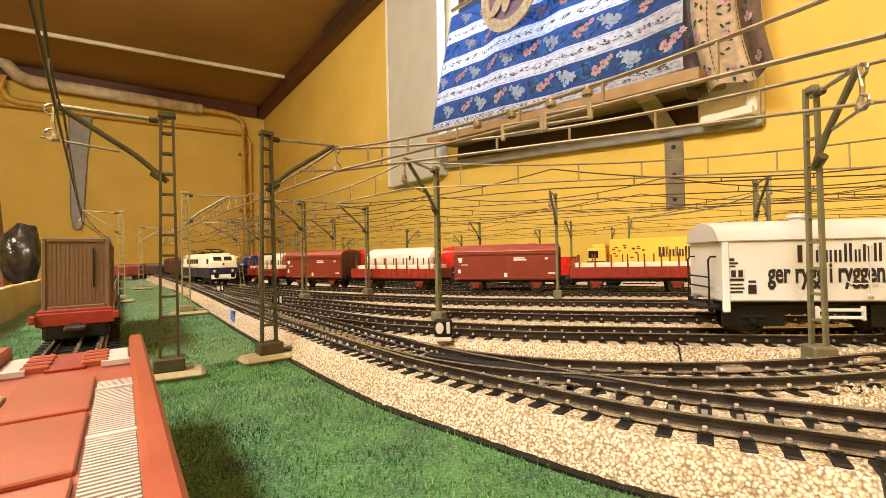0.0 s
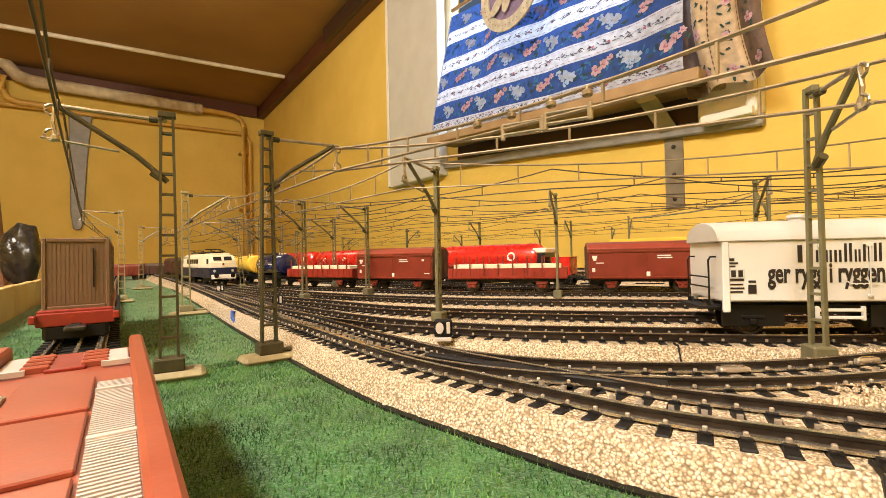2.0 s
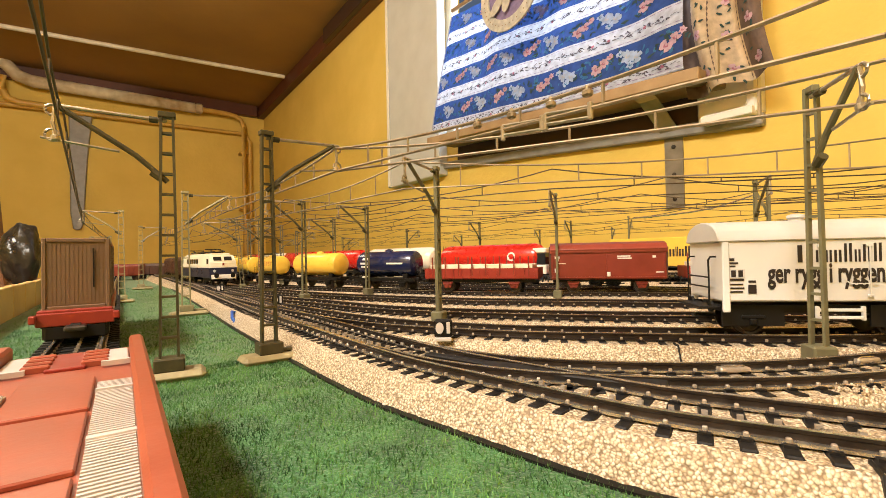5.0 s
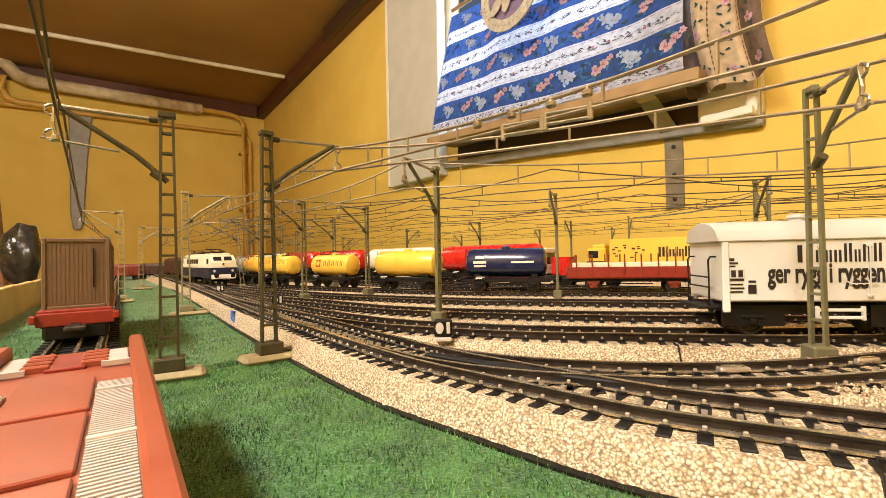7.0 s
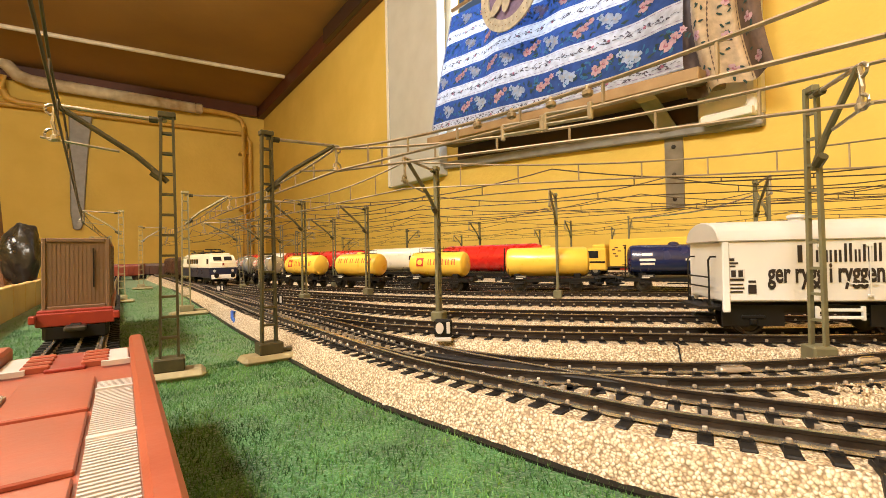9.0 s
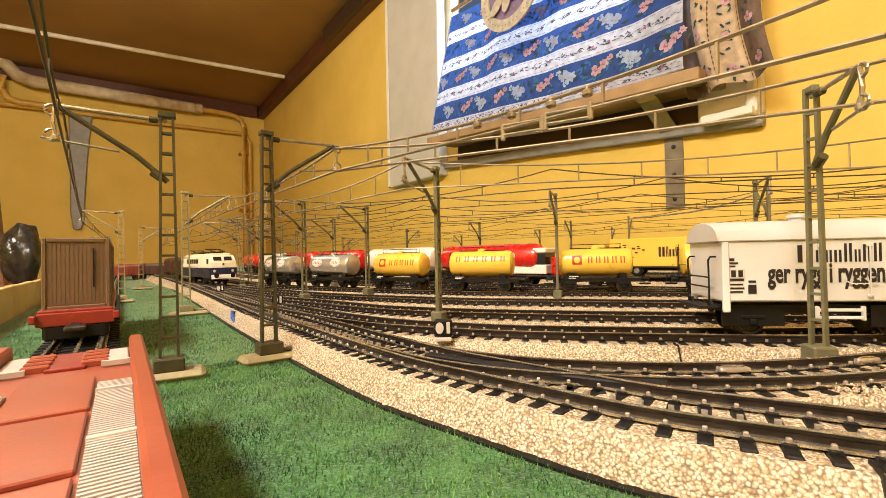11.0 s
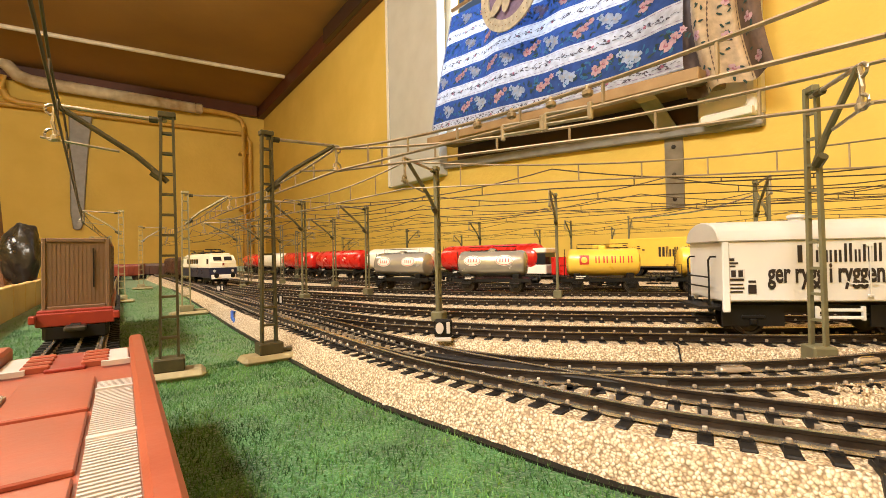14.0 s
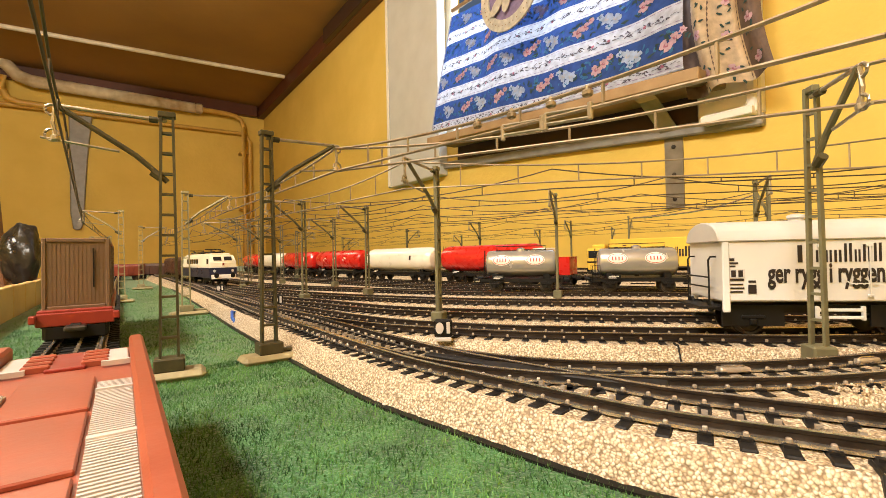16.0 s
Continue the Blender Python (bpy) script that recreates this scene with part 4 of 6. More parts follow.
def sliding_wall_wagon():
    root = empty("sliding_wall_wagon", None, "red-brown sliding-wall goods wagon with ribbed roof", "goods wagon", "wagons of the rolling goods train")
    half = 0.0450
    side = prism([(-0.0155, 0.0112), (0.0155, 0.0112), (0.0158, 0.0334), (-0.0158, 0.0334)], -half, half, bevel=0.0005)
    part("body", side, RED_BROWN, root)
    roof = [(-0.0166, 0.0332), (-0.0164, 0.0366), (-0.0132, 0.0404), (-0.0066, 0.0420), (0, 0.0424), (0.0066, 0.0420), (0.0132, 0.0404), (0.0164, 0.0366), (0.0166, 0.0332)]
    rf = part("roof", prism(roof, -half - 0.001, half + 0.001, bevel=0.0003), RED_ROOF, root, "lighter red-brown roof")
    for z in (0.0345, 0.0362):
        part("roof_rib", box((0, -0.0168, z), (half * 2, 0.0007, 0.0006)), RED_ROOF, rf)
    for e in (-1, 1):
        part("end_wall", prism([(-0.0150, 0.0115), (0.0150, 0.0115), (0.0150, 0.0366), (0.011, 0.0398), (-0.011, 0.0398), (-0.0150, 0.0366)], e * half, e * (half + 0.0012)), BROWN_WAGON, root, "dark brown end wall")
        for y in (-0.006, 0.006):
            part("end_post", box((e * (half + 0.0016), y, 0.026), (0.001, 0.0014, 0.026)), BROWN_WAGON, root)
    for x in (-half + 0.0012, 0.0, half - 0.0012):
        part("side_seam", box((x, -0.0159, 0.0223), (0.0008, 0.0006, 0.0217)), RED_BROWN, root)
    part("sill_rail", box((0, -0.0161, 0.0130), (half * 2, 0.0007, 0.0008)), RED_ROOF, root, "pale lower guide rail")
    part("door_lever", box((0.001, -0.0163, 0.0155), (0.0028, 0.0008, 0.0038), 0.0003), PRINT_WHITE, root)
    for x, z, w, h in ((-0.040, 0.0298, 0.004, 0.0022), (-0.040, 0.0278, 0.0026, 0.0018), (-0.036, 0.0248, 0.006, 0.0008), (-0.041, 0.0190, 0.0024, 0.0034), (0.013, 0.0303, 0.010, 0.0010), (0.0135, 0.0286, 0.011, 0.0010), (0.036, 0.0296, 0.0026, 0.0018), (0.040, 0.0170, 0.006, 0.0009)):
        print_bar(root, x, -0.01605 if z > 0.02 else -0.0159, z, w, h, PRINT_WHITE)
    underframe(root, half - 0.001, (-0.027, 0.027), CHASSIS, guard=RED_BROWN)
    return root


def stake_wagon():
    root = empty("stake_wagon", None, "red low-sided stake wagon loaded with cream boards", "goods wagon", "wagons of the rolling goods train")
    half = 0.0525
    part("floor", box((0, 0, 0.0125), (half * 2, 0.028, 0.0016), 0.0003), RED_FRAME, root)
    for s in (-1, 1):
        sd = part("side_board", box((0, s * 0.0145, 0.0170), (half * 2, 0.0012, 0.0090), 0.0003), RED_FRAME, root)
        for i in range(13):
            x = -half + 0.004 + i * (half * 2 - 0.008) / 12
            part("board_rib", box((x, s * 0.0153, 0.0170), (0.0010, 0.0007, 0.0090)), RED_FRAME, sd)
        for i in range(8):
            x = -half + 0.008 + i * (half * 2 - 0.016) / 7
            part("stake", box((x, s * 0.0150, 0.0235), (0.0011, 0.0010, 0.0170), 0.0002), RED_BROWN, root)
    for e in (-1, 1):
        part("end_board", box((e * (half - 0.0006), 0, 0.0170), (0.0012, 0.028, 0.0095), 0.0003), RED_FRAME, root)
    for k, (y, w) in enumerate(((-0.0088, 0.0082), (0.0, 0.0082), (0.0088, 0.0082))):
        part("board_stack", box((0, y, 0.0190), (half * 2 - 0.010, w, 0.0116), 0.0004), CREAM, root, "cream timber load")
    underframe(root, half - 0.001, (-0.031, 0.031), guard=RED_BROWN)
    return root


STAKE_W = stake_wagon()
WALL_W = sliding_wall_wagon()
YELLOW_LOGO = tank_wagon("yellow two-axle tank wagon with a red emblem", YELLOW_TANK, 0.0295, 0.0118, 0.082, "square_bars", True, True)
YELLOW_BARS = tank_wagon("yellow two-axle tank wagon with red markings", YELLOW_TANK, 0.0295, 0.0118, 0.082, "bars", True, True)
YELLOW_BIG = tank_wagon("plain yellow long tank wagon with a dome", YELLOW_TANK, 0.0355, 0.0128, 0.089, None, True, False)
BLUE_W = tank_wagon("dark blue tank wagon with pale markings", BLUE_TANK, 0.0355, 0.0128, 0.089, "pale_bars", True, False)
SILVER_W = tank_wagon("silver two-axle tank wagon with red-edged ovals", SILVER_TANK, 0.0312, 0.0118, 0.083, "ovals", True, True)
TRAIN = [(STAKE_W, 0.6550), (WALL_W, 0.5483), (None, 0.4340), (None, 0.3217), (None, 0.2147), (BLUE_W, 0.1096), (YELLOW_BIG, 0.0067), (YELLOW_LOGO, -0.0960), (YELLOW_BARS, -0.1957), (None, -0.2844), (SILVER_W, -0.3794), (None, -0.4759)]
COPY_OF = {2: STAKE_W, 3: WALL_W, 4: STAKE_W, 9: YELLOW_LOGO, 11: SILVER_W}
TRAIN = [(w or copy_thing(COPY_OF[i], Matrix()), s) for i, (w, s) in enumerate(TRAIN)]

# ---- standing tank train on the rear track ----
GB = "standing wagons of the rear train"
LONG_RED = tank_wagon("bright red long tank wagon with a white crest", RED_TANK, 0.068, 0.0158, 0.148, "crest", False, False, True, GB, 0.008)
LONG_WHITE = tank_wagon("ivory long pressure-tank wagon", WHITE_TANK, 0.068, 0.0158, 0.148, "small", False, False, True, GB, 0.010)
LONG_SCRIPT = tank_wagon("bright red long tank wagon with white script", RED_TANK, 0.068, 0.0158, 0.148, "script", False, False, True, GB, 0.008)
back = PATHS["back"]


def near_s(line, x, y):
    return min(range(len(line.pts)), key=lambda i: (line.pts[i].x - x) ** 2 + (line.pts[i].y - y) ** 2)


def put(ob, key, x, y):
    line = PATHS[key]
    s = line.s[near_s(line, x, y)]
    ob.matrix_basis = line.place(s, RAIL_Z)
    return s


put(LONG_RED, "back", 0.354, 0.393)
put(LONG_WHITE, "back", 0.321, 0.542)
put(LONG_SCRIPT, "back", 0.296, 0.692)
s = back.s[near_s(back, 0.296, 0.692)]
for i, w in enumerate((LONG_RED, LONG_WHITE, LONG_RED)):
    copy_thing(w, back.place(s - 0.152 * (i + 1), RAIL_Z))


# ---- white covered wagon ----
def covered_wagon():
    root = empty("covered_wagon", None, "white refrigerator wagon with black slogan lettering", "goods wagon")
    half = 0.041
    part("body", prism([(-0.0160, 0.0138), (0.0160, 0.0138), (0.0163, 0.0372), (-0.0163, 0.0372)], -half, half, bevel=0.0005), REEFER, root)
    arc = [(-0.0172, 0.0370), (-0.0168, 0.0384), (-0.0150, 0.0412), (-0.0118, 0.0434), (-0.0062, 0.0449), (0, 0.0454), (0.0062, 0.0449), (0.0118, 0.0434), (0.0150, 0.0412), (0.0168, 0.0384), (0.0172, 0.0370)]
    rf = smooth(part("roof", prism(arc, -half - 0.0015, half + 0.0015, bevel=0.0004), REEFER_ROOF, root, "pale grey curved roof"), 30)
    v = part("roof_vent", turned([(0, 0.0026), (0.0012, 0.0026), (0.0016, 0.0032), (0.0026, 0.0030), (0.0032, 0.0012)], "z", 16), REEFER_ROOF, rf)
    v.location = (-0.0085, -0.004, 0.0446)
    for e in (-1, 1):
        for y in (-0.0155, 0.0155):
            part("corner_post", box((e * (half - 0.0012), y * 1.03, 0.0242), (0.0026, 0.0016, 0.0290), 0.0004), REEFER, root)
        bm = bmesh.new()
        for y in (-0.011, 0.011):
            tube([(e * (half + 0.0030), y, 0.0115), (e * (half + 0.0030), y, 0.0300), (e * (half + 0.0022), y, 0.0312), (e * (half + 0.0002), y, 0.0312)], 0.0004, bm, 6)
        for z in (0.0190, 0.0230):
            tube([(e * (half + 0.0030), -0.011, z), (e * (half + 0.0030), 0.011, z)], 0.00035, bm, 5)
        part("end_railing", bm, CHASSIS, root)
        part("end_platform", box((e * (half + 0.0036), 0, 0.0112), (0.0074, 0.026, 0.001), 0.0002), CHASSIS, root)
    # sliding door outline, bars and step
    for x in (-0.0075, 0.0085):
        part("door_bar", tube([(x, -0.0168, 0.0345), (x, -0.0166, 0.0160)], 0.00025, sides=6), REEFER, root)
        for z in (0.0345, 0.0160):
            part("door_hinge", box((x, -0.0166, z), (0.0020, 0.0007, 0.0010), 0.0002), REEFER, root)
    bm = bmesh.new()
    for z in (0.0108, 0.0080):
        box((-0.0020, -0.0172, z), (0.0155, 0.0012, 0.0011), 0.0002, bm)
    for x in (-0.0095, 0.0055):
        box((x, -0.0172, 0.0096), (0.0012, 0.0012, 0.0052), 0.0002, bm)
    part("door_step", bm, REEFER, root, "white step bars under the door")
    part("door_latch", tube([(0.011, -0.0168, 0.0205), (0.002, -0.0168, 0.0205), (0.0, -0.0168, 0.0220)], 0.00025, sides=6), REEFER, root)
    # slogan; the maker's word above it as plain bars
    letters("ger rygg i ryggen", 0.0104, PRINT, root, pose(-0.0252, -0.01632, 0.0212, 90, 0, 0), "slogan", 0.555)
    x = -0.0158
    for w, h in ((0.0105, 0.0086), (0.0052, 0.0060), (0.0046, 0.0060), (0.0052, 0.0060), (0.0056, 0.0090), (0.0042, 0.0060), (0.0056, 0.0084), (0.0056, 0.0090)):
        for k in (0.15, 0.44):
            part("marking", box((x + w * k, -0.01638, 0.0284 + h * 0.40), (w * 0.15, 0.00012, h * 0.76)), PRINT, root)
        x += w * 0.62
    for x, z, w, h in ((-0.0378, 0.0300, 0.0022, 0.0012), (-0.0372, 0.0286, 0.0036, 0.0008), (-0.0376, 0.0274, 0.0024, 0.0007), (-0.0360, 0.0222, 0.0050, 0.0008), (-0.0362, 0.0205, 0.0046, 0.0006), (-0.0360, 0.0190, 0.0050, 0.0006), (-0.0362, 0.0176, 0.0044, 0.0006), (-0.0307, 0.0186, 0.0028, 0.0034), (-0.0307, 0.0215, 0.0026, 0.0009)):
        print_bar(root, x, -0.01628, z, w, h, PRINT)
    for x in (-0.0372, -0.0347):
        print_bar(root, x, -0.01640, 0.0246, 0.0016, 0.0026, PRINT)
    part("print_frame", box((-0.0360, -0.01630, 0.0246), (0.0056, 0.00014, 0.0034)), REEFER_ROOF, root)
    underframe(root, half - 0.002, (-0.029, 0.022))
    for xx in (-0.029, 0.022):
        part("axle_cover", prism([(-0.0125, 0.004), (-0.0117, 0.004), (-0.0117, 0.012), (-0.0125, 0.012)], xx - 0.011, xx + 0.011), CHASSIS, root)
    return root


COVERED = covered_wagon()
COVERED.matrix_basis = pose(0.2285, 0.0572, RAIL_Z, 0, 0, -46)


# ---- electric engine ----
def electric_engine():
    root = empty("electric_engine", None, "cream and navy four-axle electric locomotive with dark roof gear", "locomotive")
    half = 0.088
    low = prism([(-0.0165, 0.0085), (0.0165, 0.0085), (0.0170, 0.0200), (-0.0170, 0.0200)], -half, half, bevel=0.0008)
    part("lower_body", low, NAVY, root, "navy lower body")
    up = bmesh.new()
    a = [(-half + 0.001, 0.0202, 0.0169), (-half + 0.0015, 0.0268, 0.0166), (-half + 0.008, 0.0345, 0.0146), (half - 0.008, 0.0345, 0.0146), (half - 0.0015, 0.0268, 0.0166), (half - 0.001, 0.0202, 0.0169)]
    left = [up.verts.new((x, -y, z)) for x, z, y in a]
    right = [up.verts.new((x, y, z)) for x, z, y in a]
    up.faces.new(left)
    up.faces.new(right[::-1])
    for i in range(6):
        up.faces.new((left[i], right[i], right[(i + 1) % 6], left[(i + 1) % 6]))
    bmesh.ops.recalc_face_normals(up, faces=up.faces)
    bevelled(up, 0.0012, 2)
    part("upper_body", up, CREAM, root, "cream upper body")
    part("roof", box((0, 0, 0.0352), (half * 2 - 0.022, 0.022, 0.0024), 0.0008), CREAM, root)
    part("waist_stripe", box((0, 0, 0.0206), (half * 2 + 0.0004, 0.0346, 0.0010)), PRINT_WHITE, root)
    for e in (-1, 1):
        for y in (-0.0065, 0.0065):
            w = box((0, 0, 0), (0.0006, 0.0098, 0.0058), 0.0002)
            part("cab_window", moved(w, Matrix.Translation((e * (half - 0.0044), y, 0.0302)) @ Matrix.Rotation(-e * radians(40), 4, "Y")), GLASS_DARK, root)
            part("headlight", turned([(0, 0.0016), (0.001, 0.0016)], "x", 12), WHITE_PLASTIC, root).location = (e * (half - 0.0002), y * 1.7, 0.0165)
        part("emblem", box((e * (half - 0.0009), 0, 0.0240), (0.0006, 0.0022, 0.003)), RED_BROWN, root)
        part("buffer_beam", box((e * (half + 0.0008), 0, 0.0098), (0.0016, 0.030, 0.0050), 0.0004), PRINT_WHITE, root, "pale buffer beam")
        for y in (-0.0099, 0.0099):
            part("buffer", turned([(0, 0.0014), (e * 0.004, 0.0014), (e * 0.0041, 0.003), (e * 0.005, 0.0028)], "x", 12), CHASSIS, root).location = (e * (half + 0.0016), y, 0.0115)
        part("coupling", box((e * (half + 0.005), 0, 0.007), (0.008, 0.006, 0.002), 0.0005), WHEEL, root)
    for i in range(5):
        part("side_window", box((-half * 0.45 + i * 0.0145, -0.0166, 0.0272), (0.0094, 0.0008, 0.0058), 0.0002), GLASS_DARK, root)
    for x in (half - 0.012, -half + 0.012):
        part("cab_side_window", box((x, -0.0166, 0.0272), (0.0065, 0.0008, 0.0056), 0.0002), GLASS_DARK, root)
    bm = bmesh.new()
    for y in (-0.006, 0.006):
        tube([(-half * 0.8, y, 0.0385), (half * 0.8, y, 0.0385)], 0.0005, bm, 6)
    part("roof_line", bm, CHASSIS, root)
    for x in (-half * 0.55, half * 0.55):
        bm = bmesh.new()
        for y in (-0.007, 0.007):
            tube([(x - 0.014, y, 0.0378), (x + 0.014, y, 0.0394), (x - 0.012, y * 0.8, 0.0412)], 0.0005, bm, 6)
        tube([(x - 0.012, -0.010, 0.0414), (x - 0.012, 0.010, 0.0414)], 0.0006, bm, 6)
        box((x, 0, 0.0372), (0.026, 0.014, 0.001), bm=bm)
        part("pantograph", bm, CHASSIS, root, "folded pantograph")
    for x in (-half * 0.55, half * 0.55):
        bg = part("bogie", box((x, 0, 0.0066), (0.046, 0.0225, 0.0050), 0.0008), CHASSIS, root)
        for dx in (-0.0155, 0.0155):
            wheelset(root, x + dx, 0.0068)
    return root


ENGINE = electric_engine()
eline = PATHS["loco"]
es = eline.s[near_s(eline, 0.1155, 0.600)] - 0.132
ENGINE.matrix_basis = eline.place(es, RAIL_Z) @ Matrix.Diagonal((1, 1, 1.17, 1))


def box_wagon(name, label, mat, half=0.055, roof=None):
    root = empty(name, None, label, "goods wagon")
    part("body", prism([(-0.0150, 0.0112), (0.0150, 0.0112), (0.0152, 0.0335), (-0.0152, 0.0335)], -half, half, bevel=0.0005), mat, root)
    part("roof", prism([(-0.0158, 0.0333), (-0.0140, 0.0372), (-0.006, 0.0398), (0.006, 0.0398), (0.0140, 0.0372), (0.0158, 0.0333)], -half - 0.001, half + 0.001), roof or mat, root)
    for i in range(7):
        part("side_rib", box((-half + 0.004 + i * (half * 2 - 0.008) / 6, -0.0156, 0.0222), (0.0012, 0.0010, 0.0215)), mat, root)
    underframe(root, half - 0.001, (-half * 0.6, half * 0.6))
    return root


BW = box_wagon("box_wagon", "dark brown box wagon behind the engine", BROWN_WAGON)
BW.matrix_basis = eline.place(es - 0.152, RAIL_Z)
copy_thing(BW, eline.place(es - 0.272, RAIL_Z))
for x, y, mat in ((0.010, 1.36, RED_BROWN), (0.066, 1.42, BROWN_WAGON)):
    w = box_wagon("box_wagon", "small red goods wagon standing by the end of the layout", mat, 0.036)
    w.matrix_basis = pose(x, y, RAIL_Z - 0.012, 0, 0, -24)


# ---- container wagon ahead and the near flat wagon ----
def flat_frame(root, half, w=0.0150, deck_z=0.0130, mat=RED_FRAME):
    for s in (-1, 1):
        part("sole_bar", box((0, s * (w - 0.0012), deck_z - 0.0018), (half * 2, 0.0024, 0.0042), 0.0004), mat, root)
    for e in (-1, 1):
        part("headstock", box((e * (half - 0.0016), 0, deck_z - 0.0020), (0.0034, w * 2, 0.0050), 0.0005), mat, root)


def container(label):
    root = empty("container", None, label, "container")
    w, h, length = 0.0240, 0.0318, 0.070
    part("body", box((0, 0, h / 2), (length - 0.0012, w - 0.0012, h - 0.0012), 0.0003), CONTAINER, root)
    for e in (-1, 1):
        for s in (-1, 1):
            part("corner_post", box((e * (length / 2 - 0.0008), s * (w / 2 - 0.0008), h / 2), (0.0016, 0.0016, h), 0.0003), CONTAINER, root)
        for z in (0.0008, h - 0.0008):
            part("end_rail", box((e * (length / 2 - 0.0007), 0, z), (0.0016, w - 0.0034, 0.0018), 0.0003), CONTAINER, root)
        for i in range(13):
            y = -w / 2 + 0.0030 + i * (w - 0.0060) / 12
            part("corrugation", box((e * (length / 2 - 0.0006), y, h / 2), (0.0003, 0.0009, h - 0.0042)), CONTAINER, root)
    for s in (-1, 1):
        for i in range(22):
            x = -length / 2 + 0.004 + i * (length - 0.008) / 21
            part("corrugation", box((x, s * (w / 2 - 0.0005), h / 2), (0.0016, 0.0009, h - 0.0042)), CONTAINER, root)
        for z in (0.0009, h - 0.0009):
            part("side_rail", box((0, s * (w / 2 - 0.0007), z), (length - 0.003, 0.0014, 0.0018)), CONTAINER, root)
    part("marking", box((-length / 2 - 0.0002, -0.0060, h * 0.58), (0.0004, 0.0006, h * 0.56)), CHASSIS, root)
    return root


CW_Y = 0.256
cwagon = empty("container_wagon", pose(-0.0163, CW_Y + 0.075, RAIL_Z, 0, 0, 90), "red flat container wagon with black running gear", "goods wagon")
flat_frame(cwagon, 0.0760, 0.0132, 0.0130)
part("deck", box((0, 0, 0.0124), (0.150, 0.025, 0.0012)), RED_FRAME, cwagon)
underframe(cwagon, 0.0745, (-0.062, -0.040, 0.040, 0.062), CHASSIS, 0.0085, buffers=False)
for y in (-0.0150, 0.0150):
    part("lamp_iron", box((-0.0780, y * 0.95, 0.0100), (0.0040, 0.0024, 0.0036), 0.0005), RED_FRAME, cwagon)
part("coupling_hook", box((-0.081, 0, 0.0058), (0.010, 0.0075, 0.0022), 0.0006), WHEEL, cwagon, "metal close coupling")
for e in (-1, 1):
    part("bogie", box((e * 0.054, 0, 0.0042), (0.044, 0.0230, 0.0075), 0.0008), CHASSIS, cwagon)
part("buffer_beam", box((-0.0768, 0, 0.0094), (0.0018, 0.0272, 0.0058), 0.0004), RED_FRAME, cwagon)
part("gear_box", box((-0.0760, 0, 0.0036), (0.0030, 0.0215, 0.0060), 0.0006), CHASSIS, cwagon)
c1 = container("grey-brown corrugated container on the red wagon")
c1.matrix_basis = pose(-0.0163, CW_Y + 0.038, RAIL_Z + 0.0131, 0, 0, 90)
copy_thing(c1, pose(-0.0163, CW_Y + 0.111, RAIL_Z + 0.0131, 0, 0, 90))


def flat_wagon():
    root = empty("flat_wagon", None, "red flat wagon with white ribbed deck panels", "goods wagon")
    y0, y1 = -0.06, 0.142
    half, mid = (y1 - y0) / 2, (y1 + y0) / 2
    root.matrix_basis = pose(-0.0095, mid, RAIL_Z, 0, 0, 90)
    dz = 0.0118
    part("deck", box((0, 0, dz - 0.0008), (half * 2, 0.0230, 0.0016), 0.0003), RED_DECK, root)
    for s in (-1, 1):
        part("side_rail", box((0, s * 0.0124, dz), (half * 2, 0.0030, 0.0062), 0.0006), RED_DECK, root)
        white = box((half - 0.0145, s * 0.0086, dz + 0.0003), (0.0165, 0.0042, 0.0012), 0.0002)
        part("end_panel", white, WHITE_PLASTIC, root, "white end panel")
        pan = part("grating", box((-0.012, s * 0.0084, dz + 0.0002), (half * 2 - 0.058, 0.0050, 0.0008)), ARM, root, "white ribbed tread panel")
        bm = bmesh.new()
        n = 150
        for i in range(n):
            x = -half + 0.020 + i * (half * 2 - 0.062) / n
            box((x, s * 0.0084, dz + 0.0009), (0.00045, 0.0048, 0.0005), bm=bm)
        tagged(part("tread_ribs", bm, WHITE_PLASTIC, pan), kind="stuff")
        for i in range(7):
            x = -half + 0.028 + i * 0.025
            part("cross_bar", box((x, s * 0.0084, dz + 0.0009), (0.0012, 0.0050, 0.0010)), WHITE_PLASTIC, pan)
    for i in range(6):
        part("deck_plate", box((half - 0.046 - i * 0.0245, 0, dz + 0.0003), (0.0225, 0.0108, 0.0008), 0.0002), RED_DECK, root)
    for i in range(4):
        for s in (-1, 1):
            part("deck_rib", box((half - 0.008 - i * 0.0042, s * 0.0048, dz + 0.0006), (0.0016, 0.0046, 0.0016), 0.0003), RED_DECK, root)
    part("deck_well", box((half - 0.014, 0, dz + 0.0003), (0.018, 0.0066, 0.0008), 0.0002), RED_FRAME, root)
    flat_frame(root, half, 0.0128, dz - 0.001, RED_DECK)
    underframe(root, half - 0.002, (-half + 0.014, -half + 0.036, half - 0.036, half - 0.014), CHASSIS, 0.0075)
    return root


flat_wagon()


